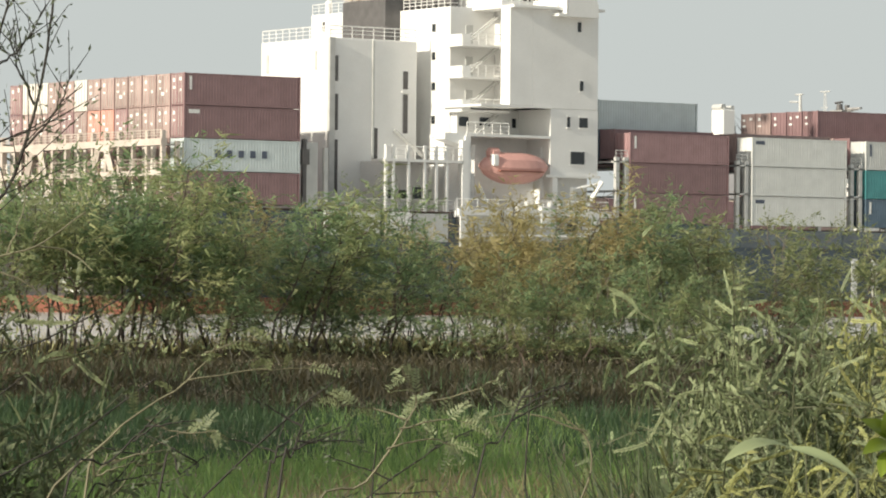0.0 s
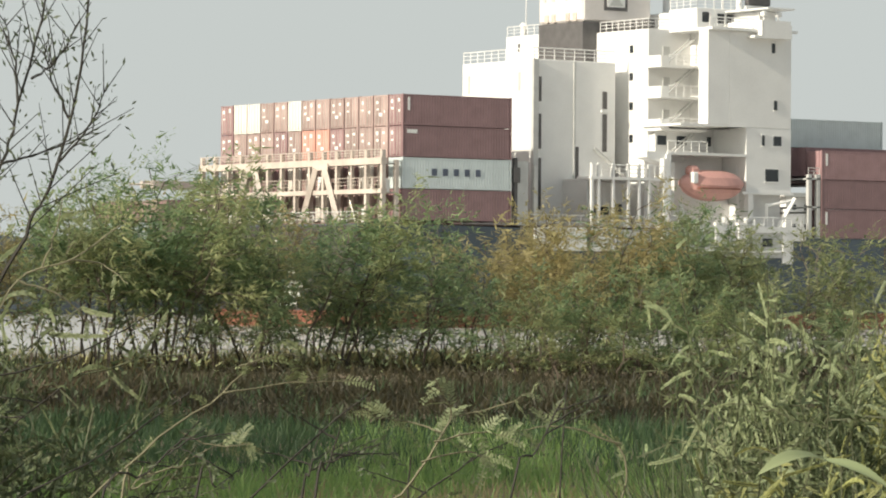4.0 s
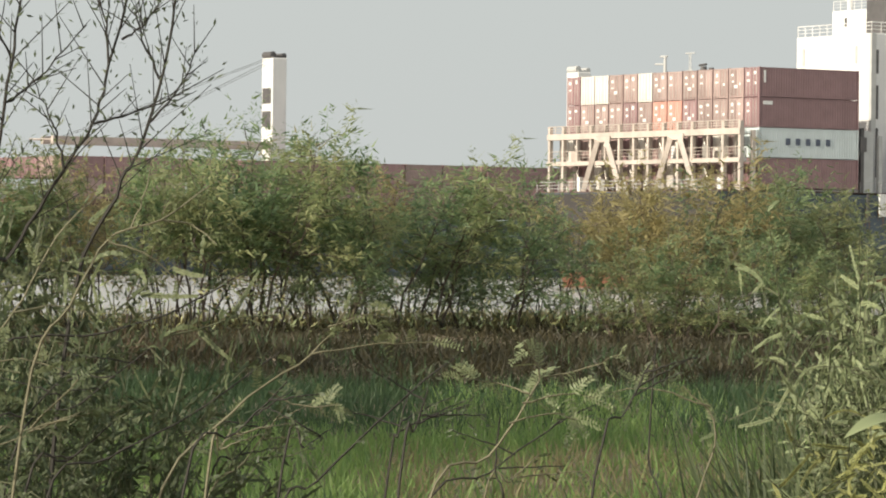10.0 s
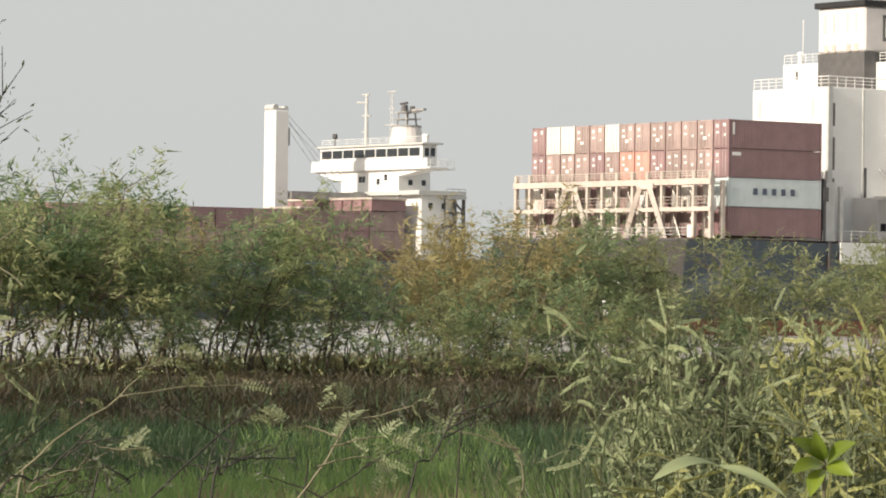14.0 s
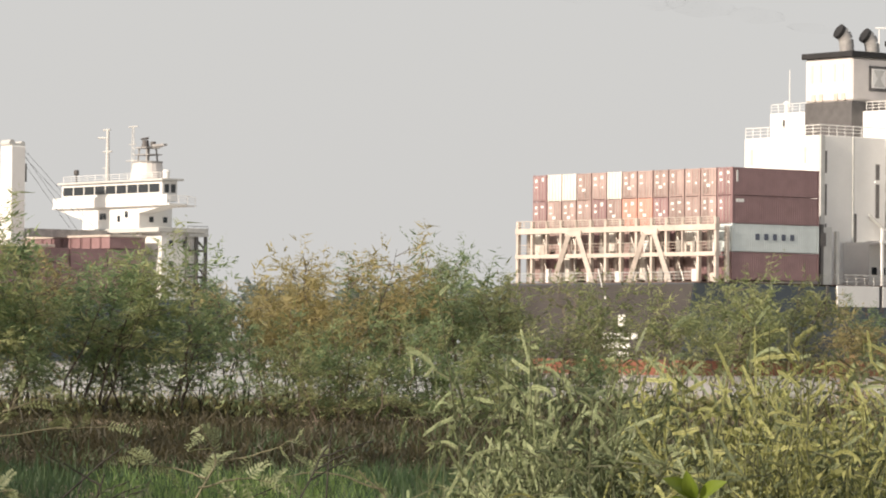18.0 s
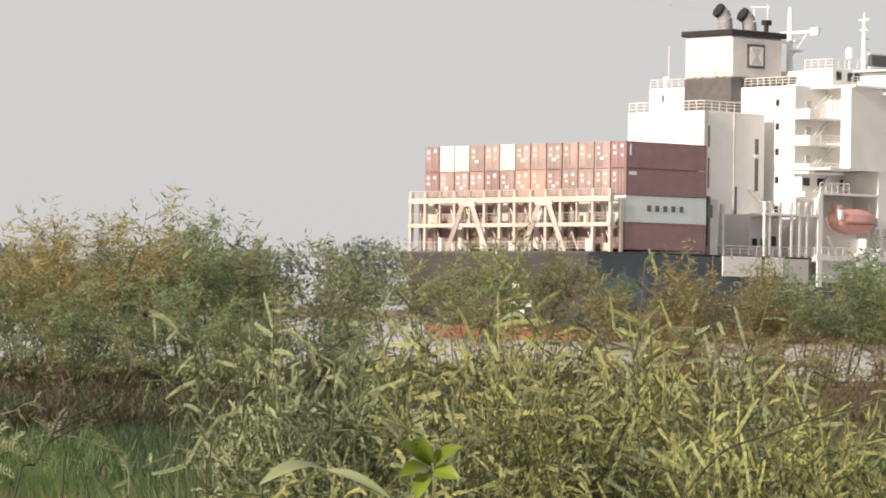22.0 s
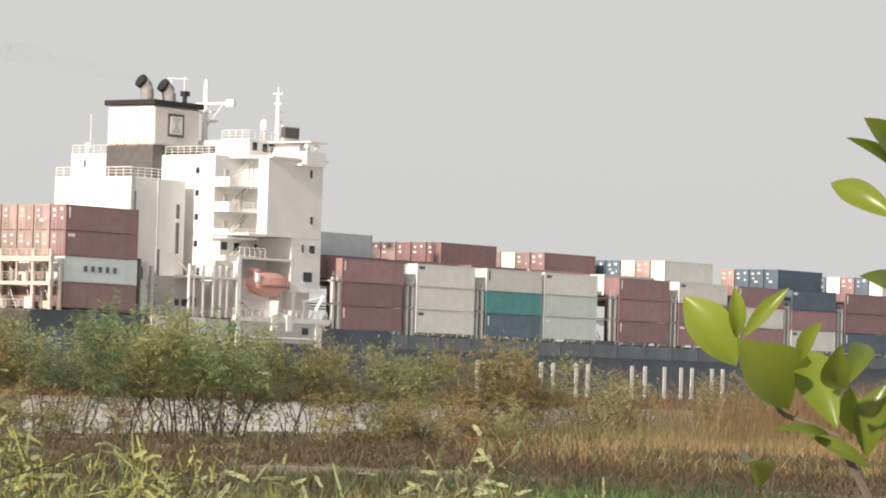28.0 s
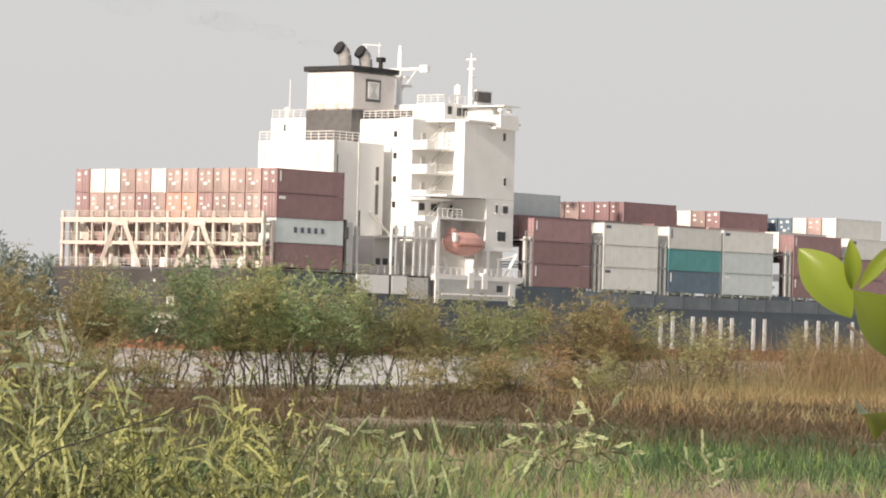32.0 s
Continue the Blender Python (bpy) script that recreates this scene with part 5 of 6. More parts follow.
def build_understory():
    """Thin crooked stems and scattered pale leaves between the bushes, against the water."""
    g = np.random.default_rng(61)
    for name, label, count, tone in (("understory_leaves", "pale scattered leaves between the stems of the bushes", 5200, "pale"), ("understory_sprays", "green scattered leaves between the stems of the bushes", 1800, "gold")):
        n = count
        az = g.uniform(26, 52, n)
        keep = np.array([noise.noise(Vector((a * 1.3, 2.0 if tone == "pale" else 9.0, 0))) > -0.25 for a in az]) & ((az < 46) | (g.uniform(0, 1, n) < 0.8))
        az = np.radians(az[keep])
        n = len(az)
        y = g.uniform(47.6, 52.0, n)
        x = y * np.tan(az)
        z = np.array([ground_height(a, b) for a, b in zip(x, y)]) + 0.05 + 0.85 * g.uniform(0, 1, n) ** 1.5 * (1 - 0.5 * (np.degrees(az) > 44))
        way = rand_dirs(g, n, 0.5)
        me = leaves_mesh(name, np.stack([x, y, z], 1), way, rand_dirs(g, n), g.uniform(0.07, 0.17, n), g.uniform(0.02, 0.045, n), bend=0.2)
        me.materials.append(LEAF[tone])
        tagged(new(name, me), label, "leaves", kind="stuff")
    segs = []
    for _ in range(200):
        az = math.radians(g.uniform(26, 50))
        y = g.uniform(48.5, 51.5)
        x = y * math.tan(az)
        p = np.array([x, y, ground_height(x, y) - 0.03])
        d = unit(np.array([g.normal() * 0.35, g.normal() * 0.25, 1.0]))
        rad, ln = g.uniform(0.007, 0.017), g.uniform(0.16, 0.32)
        for k in range(4):
            q = p + d * ln
            segs.append((p, q, rad * (1 - 0.2 * k), rad * (0.8 - 0.2 * k)))
            p, d = q, unit(d + g.normal(size=3) * 0.28)
    me = stem_mesh(segs, 4)
    me.materials.append(DARKTWIG)
    tagged(new("understory_stems", me), "thin dark crooked stems between the bushes", "stems", kind="stuff")


build_understory()


def blades(name, label, spots, height, width, per, mat, lean=0.35, spread=0.09, seed=1, category="grass"):
    """Grass tufts as one mesh."""
    g = np.random.default_rng(seed)
    p = np.repeat(np.array(spots), per, axis=0)
    n = len(p)
    base = p + np.stack([g.normal(size=n) * spread, g.normal(size=n) * spread, np.full(n, -0.02)], 1)
    way = np.stack([g.normal(size=n) * lean, g.normal(size=n) * lean, np.ones(n)], 1)
    me = leaves_mesh(name, base, way, rand_dirs(g, n), height * g.uniform(0.45, 1.25, n), width * g.uniform(0.6, 1.4, n), bend=0.25)
    me.materials.append(mat)
    return tagged(new(name, me), label, category, kind="stuff")


def build_grass():
    r = random.Random(4)
    green, dark, dry, tall, low, brush, reed = [], [], [], [], [], [], []
    for _ in range(20000):
        az, d = r.uniform(25, 62), math.sqrt(r.uniform(15 ** 2, 52 ** 2))
        x, y, z = on_ground(az, d)
        k = noise.noise(Vector((x * 0.11, y * 0.11, 7)))
        if az > 50.0:
            edge = noise.noise(Vector((x * 0.35, y * 0.35, 3)))
            edge += r.uniform(-0.5, 0.5)
            bare = 52.6 - 1.5 < az < 54.4 and 42 + 2 * edge < d < 52 or az > 54.6 + edge and d < 40 + 4 * edge
            if d > 47 + 5 * edge:
                (brush if r.random() < 0.7 else dark).append((x, y, z))
            elif bare:
                if r.random() < 0.2:
                    (dry if r.random() < 0.7 else green).append((x, y, z))
            elif d > 40 + 5 * edge and az > 53:
                (dark if r.random() < 0.75 else green).append((x, y, z))
            else:
                k = r.random() + 0.25 * edge
                if k < 0.55:
                    (dark if k < 0.08 else green if k < 0.3 else dry).append((x, y, z))
            continue
        if d < 42 + 6 * k + 3 * noise.noise(Vector((x * 0.5, y * 0.5, 2))):
            if az > 41 and k < -0.05:
                dry.append((x, y, z))
            elif d < 26.0 + 5 * k and r.random() < 0.55 and az > 32:
                dry.append((x, y, z))
            elif 32.3 + 3.5 * r.random() ** 2 < az < 37.5 - 2 * r.random() and k + r.uniform(-0.3, 0.6) > -0.25 or k > 0.2 + r.uniform(-0.1, 0.2):
                green.append((x, y, z))
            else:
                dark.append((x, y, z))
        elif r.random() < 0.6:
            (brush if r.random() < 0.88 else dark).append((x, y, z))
    for _ in range(12000):
        x, y = r.uniform(16, 104), r.uniform(33, 52)
        az = math.degrees(math.atan2(x, y))
        if math.hypot(x, y) > (43 if az < 50 else 55 + 4 * noise.noise(Vector((x * 0.15, y * 0.15, 1)))):
            k = noise.noise(Vector((x * 0.2, y * 0.2, 2))) + max(0.0, az - 48) * 0.03
            if 45.8 < az < 51.6 and y > 46.5:
                continue
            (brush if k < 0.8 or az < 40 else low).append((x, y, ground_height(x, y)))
    field, pale_field = [], []
    for _ in range(9000):
        az, d = r.uniform(48.5, 63), r.uniform(56, 100)
        x, y, z = on_ground(az, d)
        k = noise.noise(Vector((x * 0.16, y * 0.16, 12))) + r.uniform(-0.3, 0.3)
        if y < 54 and r.random() < (az - 53.3) * 0.5:
            near = r.random() > (d - 60) / 26
            (brush if near or k < -0.25 else field if k > 0.1 else pale_field).append((x, y, z))
    for _ in range(5200):
        x, y = r.uniform(70, 114), r.uniform(45, 55)
        if noise.noise(Vector((x * 0.25, y * 0.3, 4))) > -0.2 + max(0, (80 - x) * 0.05):
            tall.append((x, y, ground_height(x, y)))
    for _ in range(2200):
        x, y = r.uniform(69, 112), r.uniform(45, 54)
        reed.append((x, y, ground_height(x, y)))
    for _ in range(2600):
        x, y = r.uniform(18, 50), r.uniform(49.5, 55)
        low.append((x, y, ground_height(x, y)))
    thick = []
    for _ in range(2300):
        az, d = r.uniform(38.2, 51.5), r.uniform(11.5, 17)
        thick.append(on_ground(az, d))
    warm = [p for i, p in enumerate(brush) if math.degrees(math.atan2(p[0], p[1])) > 43 + 3 * ((i * 7) % 10) / 10 or (i % 3 == 0 and math.degrees(math.atan2(p[0], p[1])) < 29.5)]
    keep = set(warm)
    brush = [p for p in brush if p not in keep]
    blades("russet_brush", "red-brown dry brush along the bank", warm, 0.27, 0.019, 10, LEAF["russet"], lean=1.1, seed=41)
    blades("tall_weeds", "dense dark green weeds under the shrubs", thick, 1.0, 0.017, 7, LEAF["deep"], lean=0.3, spread=0.12, seed=22, category="weeds")
    blades("grass", "bright green grass on the bank", green, 0.26, 0.012, 9, LEAF["meadow"], seed=2)
    # tufts where the grass lies in shade, coloured darker for it
    blades("shaded_grass", "grass on the bank in a shade-dark green", dark, 0.28, 0.012, 9, LEAF["grass"], seed=6)
    blades("dry_grass", "dry straw-coloured grass on the bank", dry, 0.26, 0.011, 7, LEAF["hay"], lean=0.5, seed=3)
    blades("undergrowth", "low yellow-brown undergrowth below the bushes", low, 0.34, 0.014, 6, LEAF["tan"], seed=4)
    blades("brushwood", "brown-olive brush, darkened as the shade below the bushes", brush, 0.27, 0.019, 10, LEAF["brush"], lean=1.1, seed=9)
    blades("field_grass", "orange-brown dry grass rising towards the water", field, 0.42, 0.012, 7, LEAF["straw"], lean=0.55, spread=0.25, seed=31)
    blades("pale_field_grass", "yellow-brown dry grass rising towards the water", pale_field, 0.40, 0.012, 7, LEAF["tan"], lean=0.55, spread=0.25, seed=32)
    blades("tall_dry_grass", "tall orange-brown dry grass along the water", tall, 1.5, 0.011, 7, LEAF["straw"], lean=0.35, spread=0.4, seed=5)
    blades("reeds", "yellow-brown reedy grass along the water", reed, 0.75, 0.011, 7, LEAF["tan"], lean=0.4, spread=0.3, seed=15)


build_grass()


def bent(points, g, n=5, wobble=0.004):
    """A smooth slightly uneven line through a few points."""
    p = [np.array(q) for q in points]
    p = [2 * p[0] - p[1]] + p + [2 * p[-1] - p[-2]]
    out = []
    for i in range(1, len(p) - 2):
        for k in range(n):
            t = k / n
            out.append(0.5 * (2 * p[i] + (p[i + 1] - p[i - 1]) * t + (2 * p[i - 1] - 5 * p[i] + 4 * p[i + 1] - p[i + 2]) * t * t + (3 * p[i] - p[i - 1] - 3 * p[i + 1] + p[i + 2]) * t ** 3) + g.normal(size=3) * wobble)
    out.append(p[-2])
    return out


def rods(line, r0, r1):
    n = len(line) - 1
    return [(line[i], line[i + 1], r0 + (r1 - r0) * i / n, r0 + (r1 - r0) * (i + 1) / n) for i in range(n)]


def build_near_shrubs():
    kinds, tall, broad = [], [], []
    for k in range(6):
        g = np.random.default_rng(70 + k)
        lines = []
        for _ in range(9):
            a0, lean = g.uniform(0, 2 * math.pi), g.uniform(0.05, 0.42)
            h = 1.6 * g.uniform(0.7, 1.0)
            out = np.array([math.cos(a0), math.sin(a0), 0])
            hook = g.uniform(-0.02, 0.12)
            main = [out * (0.1 + lean * t ** 1.4) + np.array([0, 0, h * (t - hook * t ** 4)]) + g.normal(size=3) * 0.025 * min(3 * t, 1) for t in np.linspace(0, 1, 9)]
            lines.append(main)
            for i in (4, 5, 6, 6, 7):
                d = unit(out * g.uniform(0.0, 0.8) + g.normal(size=3) * 0.6 + np.array([0, 0, 0.35]))
                ln = g.uniform(0.18, 0.42)
                lines.append([main[i] + d * ln * t + np.array([0, 0, -0.12 * ln * t * t]) + g.normal(size=3) * 0.012 * (t > 0) for t in (0, 0.34, 0.67, 1.0)])
        leaf, bare = shoots_along(g, lines, 0.082, 0.175, 0.0135, 0.0078, gap=0.005)
        wood = [[w for line in lines for w in rods(line, 0.0055 if len(line) > 5 else 0.003, 0.002)] + bare]
        tall.append(float(np.percentile(leaf[0][:, 2], 99)))
        broad.append(float(np.percentile(np.hypot(leaf[0][:, 0], leaf[0][:, 1]), 92)))
        kinds.append(make_plant("shrub", "pale green shrub with narrow leafy shoots", "shrub", wood, leaf, LEAF["pale"], GREENTWIG, "shrubs with leafy shoots", corners=3))
        # added filler leaves; their darker colour stands for shade inside the shrub
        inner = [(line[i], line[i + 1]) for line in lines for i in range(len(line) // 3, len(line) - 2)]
        part("inner_leaves", leaves_mesh("inner_leaves", *leaf_along(g, inner, 130, 0.045, 0.013, out=1.2), bend=0.1, corners=3), LEAF["deep"], kinds[-1], "fine inner leaves, darkened as shade inside the shrub")
    used = [False] * len(kinds)
    r = random.Random(21)
    # heading, distance, top above the horizon in degrees, leaf colour
    spots = [(9.0, 8.2, -1.2, "deep"), (11.0, 9.4, -0.6, "deep"), (14.0, 8.6, -1.0, "deep"), (16.5, 10.2, -0.4, "deep"), (19.5, 9.0, -1.4, "deep"),
             (24.4, 10, 1.2, "moss"), (25.3, 11, 1.0, "moss"), (26.2, 9.6, 0.6, "moss"), (27.3, 10.6, 0.1, "moss"), (28.2, 9.8, -1.0, "deep"), (25.6, 9.2, -1.4, "deep"), (29.2, 10.4, -2.1, "deep")]
    tops = [(38.6, -0.3), (39.1, 0.1), (39.8, 0.0), (40.6, -0.2), (41.5, -0.3), (42.4, -0.1), (43.0, 0.15), (43.6, 0.25), (44.4, 0.15), (45.0, -0.05), (45.6, -0.4), (46.2, -0.8), (47, -0.95), (48, -1.05), (49.2, -1.0), (49.8, -1.05), (50.5, -1.4)]
    az, n = 39.1, 0
    while az < 50.4:
        tone = "pale" if az < 41.6 or n % 4 == 0 else "lime"
        spots.append((az, 11.6 + (n % 3) * 0.7, lerp_table(tops, az) - (0.0 if n % 2 == 0 else r.uniform(0.15, 0.7)), tone))
        az += r.uniform(0.36, 0.56)
        n += 1
    spots += [(40.2, 9.5, -2.3, "lime"), (41.2, 9.4, -2.5, "lime"), (39.3, 9.8, -2.6, "lime"), (42.3, 9.5, -2.2, "lime"), (38.9, 11.2, -1.2, "pale"), (40.3, 11, -1.3, "pale"), (41.8, 11, -1.2, "pale"), (43.2, 11, -0.9, "lime"), (45.0, 11, -1.2, "lime")]
    for i, (az, d, el, tone) in enumerate(spots):
        x, y, z = on_ground(az, d)
        k = i % len(kinds)
        s = (3.0 + d * math.tan(radians(el)) - z) / tall[k]
        w = (0.36 if az > 30 else 0.34) * r.uniform(0.85, 1.2) / broad[k]
        if not used[k]:
            b, used[k] = kinds[k], True
        else:
            b = copy_thing(kinds[k], Matrix())
        b.matrix_basis = pose(x, y, z - 0.02, 0, 0, r.uniform(0, 360)) @ Matrix.Diagonal((w, w, s, 1))
        recolour(b, LEAF[tone])
        # filler takes a darker tone than the shoots, as inner shade
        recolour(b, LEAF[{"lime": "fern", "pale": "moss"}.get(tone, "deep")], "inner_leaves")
        if tone != "pale":
            tagged(b, {"lime": "yellow-green shrub with narrow leafy shoots", "deep": "deep green shrub with narrow leafy shoots", "moss": "moss-green shrub with narrow leafy shoots"}[tone])


build_near_shrubs()


def build_weeds():
    """Straggly weeds: a few straight thin stems with sparse feathered leaves."""
    r = random.Random(31)
    spots = [(48.2, 9.5, -1.1), (51.0, 10.0, -1.5)]
    for i, (az, d, el) in enumerate(spots):
        g = np.random.default_rng(300 + i)
        x, y, z = on_ground(az, d)
        h = 3.0 + d * math.tan(radians(el)) - z
        wood, carry = grow(g, 3, h, 0.8, 4, 1, bare=0.4, base_r=0.0055, foot=0.2, branch_len=0.22, twig_len=0.1, up=0.5)
        leaf = pinnate_along(g, carry, 0.9, 0.12, 8, 0.024, 0.007)
        p = make_plant("weed", "straggly weed with thin stems and feathered leaves", "weed", wood, leaf, LEAF["pale"], TWIG if i % 2 else BARK, "straggly weeds")
        p.matrix_basis = pose(x, y, z - 0.02)


build_weeds()


def side_twigs(g, line, start, step, length, up=0.3):
    """Short alternate twigs off a line."""
    out, side = [], 1
    for i in range(int(len(line) * start), len(line) - 1):
        for _ in range(step):
            q = line[i] + (line[i + 1] - line[i]) * g.uniform(0, 1)
            d = unit(unit(line[i + 1] - line[i]) * 0.8 + np.array([side * 0.7, 0.2 * g.normal(), up]) + g.normal(size=3) * 0.25)
            out.append((q, q + d * length * g.uniform(0.4, 1.3)))
            side = -side
    return out


def build_sapling(seed, d, *lines):
    """Slender sapling with open branching and small dark leaves; heading and tilt of its stems from the eye."""
    g = np.random.default_rng(seed)
    x, y, z = on_ground(lines[0][0][0] - 0.5, d)
    foot = np.array([x, y, z])
    wood, carry = [], []
    for i, line in enumerate(lines):
        pts = [np.array(EYE + toward(a, e) * (d + g.uniform(-0.06, 0.06))) - foot for a, e in line]
        if i == 0:
            pts = [np.array([0, 0, -0.02])] + pts
        c = bent(pts, g, wobble=0.002)
        tw = side_twigs(g, c, 0.35 if i == 0 else 0.2, 1, 0.2 if i == 0 else 0.13)
        wood.append(rods(c, 0.0062 if i == 0 else 0.0034, 0.0020 if i == 0 else 0.0012) + [(a, b, 0.0016, 0.0008) for a, b in tw])
        carry += tw + [(c[k], c[k + 1]) for k in range(len(c) // 2, len(c) - 1)]
    leaf = leaf_along(g, carry, 40, 0.022, 0.0065, out=1.0)
    p = make_plant("sapling", "slender sapling with open dark branches and small leaves", "tree", wood, leaf, LEAF["sprig"], DARKTWIG)
    p.matrix_basis = pose(x, y, z)


build_sapling(91, 9.0, [(25.9, -1.2), (26.42, -0.02), (27.05, 1.03), (27.6, 1.92), (27.84, 2.8), (28.22, 4.33), (28.35, 5.2)], [(27.6, 1.92), (28.16, 2.08), (28.96, 2.4)],
              [(27.84, 2.8), (27.75, 3.53), (27.62, 4.1)], [(28.03, 3.21), (28.39, 3.45), (28.75, 4.1)], [(27.2, 1.25), (27.0, 1.9), (26.7, 2.6)])
build_sapling(92, 9.4, [(27.2, -1.5), (27.93, 0.87), (28.29, 1.52), (28.72, 3.06), (28.89, 4.54), (28.95, 5.2)], [(28.4, 1.9), (28.9, 2.5), (29.15, 3.1)], [(28.6, 2.6), (28.3, 3.3), (28.2, 3.7)])
build_sapling(93, 8.6, [(25.3, -1.6), (26.0, 0.4), (26.3, 2.2), (26.5, 3.6), (26.6, 5.0)], [(26.3, 2.2), (26.8, 2.6), (27.5, 3.4)], [(26.15, 1.2), (25.6, 2.4), (25.3, 3.4)], [(26.4, 2.9), (26.0, 3.6), (25.7, 4.3)])


def build_stalk(seed, d, tone, *lines):
    """A leaning stalk among the grass, bare and dark or straw-coloured with feathered leaves; heading and tilt from the eye."""
    g = np.random.default_rng(seed)
    x, y, z = on_ground(lines[0][0][0] - 0.8, d)
    foot = np.array([x, y, z])
    wood, carry, curves = [], [], []
    for k, line in enumerate(lines):
        pts = [np.array(EYE + toward(a, e) * (d + g.uniform(-0.05, 0.05))) - foot for a, e in line]
        if k == 0:
            pts = [np.array([0, 0, -0.02])] + pts
        c = bent(pts, g, wobble=0.0012)
        wood.append(rods(c, 0.0036 if k == 0 else 0.0022, 0.0016 if k == 0 else 0.0010))
        curves.append(c)
        far = c[len(c) // 2:]
        carry += [(far[j], far[j + 1]) for j in range(len(far) - 1)]
    if tone == "bare":
        leaf, mat, twig, label = leaf_along(g, carry, 22, 0.022, 0.006), "sprig", DARKTWIG, "thin dark bare stalk leaning over the grass"
    else:
        leaf, mat, twig, label = (pinnate_along(g, carry, 2.0, 0.07, 9, 0.016, 0.005) if seed % 3 != 0 else shoots_along(g, curves, 0.045, 0.08, 0.010, 0.0055, start=0.4)[0]), tone, TWIG, "leaning straw-coloured stalk with leafy side shoots"
    make_plant("stalk", label, "weed", wood, leaf, LEAF[mat], twig, "leaning stalks").matrix_basis = pose(x, y, z)


build_stalk(700, 8.2, "moss", [(28.5, -4.2), (29.71, -2.39), (30.91, -1.5), (31.47, -0.77)], [(30.91, -1.5), (31.8, -1.34), (32.85, -1.29)], [(30.27, -2.05), (30.76, -2.27), (31.36, -2.24)], [(31.2, -1.1), (31.7, -0.9), (32.2, -0.95)])
build_stalk(701, 8.4, "bare", [(30.4, -4.2), (31.01, -3.39), (32.45, -2.02), (33.1, -1.5)])
build_stalk(702, 8.8, "bare", [(26.9, -3.9), (27.88, -3.08), (29.15, -2.4), (30.43, -1.47)])
build_stalk(703, 9.2, "bare", [(25.6, -2.2), (27.86, -1.2), (28.74, -0.91), (29.94, -0.26)])
build_stalk(704, 8.0, "pale", [(32.6, -4.0), (33.6, -3.0), (34.2, -2.1), (34.35, -1.75), (34.1, -1.25)], [(34.3, -1.8), (34.9, -1.7), (35.55, -1.45)], [(34.2, -2.05), (33.7, -1.9), (33.2, -1.85)], [(34.1, -2.2), (34.7, -2.05), (35.2, -2.1)], [(33.9, -2.5), (34.5, -2.35), (35.0, -2.45)])
build_stalk(705, 7.8, "moss", [(26.6, -2.6), (27.3, -0.8), (27.85, 0.17), (28.65, 0.5), (29.37, 1.02)], [(28.65, 0.5), (29.13, 0.42), (29.49, 0.14)], [(27.85, 0.17), (28.5, -0.05), (29.0, -0.5)], [(28.2, 0.35), (28.4, 0.9), (28.5, 1.4)])
build_stalk(706, 8.6, "moss", [(25.0, -3.2), (25.83, -1.71), (26.46, -0.91), (27.09, 0.23), (27.72, 0.88)], [(26.46, -0.91), (27.1, -0.8), (27.7, -0.95)], [(25.83, -1.71), (26.6, -1.6), (27.3, -1.8)])
build_stalk(707, 8.5, "bare", [(33.8, -4.4), (33.7, -3.2), (33.75, -2.4)])
build_stalk(708, 8.5, "bare", [(36.2, -4.4), (36.0, -3.0), (36.1, -1.2)])
build_stalk(709, 8.7, "moss", [(36.6, -4.2), (37.0, -2.6), (36.5, -1.9)], [(36.9, -2.2), (36.0, -1.95), (35.2, -2.05)])
build_stalk(710, 9.0, "bare", [(44.6, -4.4), (45.6, -2.3), (46.6, -1.75), (48.2, -1.2)])
build_stalk(711, 9.0, "bare", [(49.2, -4.4), (49.6, -2.4), (50.2, -1.2)])


def build_grass_stalks():
    """More short stalks scattered through the near grass."""
    r = random.Random(77)
    for i in range(17):
        a, e, rise = r.uniform(25.5, 35.5), r.uniform(-4.2, -3.0), r.uniform(0.5, 1.9)
        run = rise * r.uniform(-0.3, 1.3)
        lines = [[(a, e), (a + run * 0.5, e + rise * 0.52), (a + run, e + rise)]]
        for _ in range(r.randrange(1, 4)):
            t = r.uniform(0.45, 0.95)
            q = (a + run * t, e + rise * t)
            dx, dy = r.choice((-1, 1, 1)) * r.uniform(0.5, 1.1), r.uniform(0.0, 0.5)
            lines.append([q, (q[0] + dx * 0.5, q[1] + dy * 0.55), (q[0] + dx, q[1] + dy)])
        build_stalk(720 + i, r.uniform(7.6, 10.0), r.choice(("bare", "bare", "deep")), *lines)


build_grass_stalks()


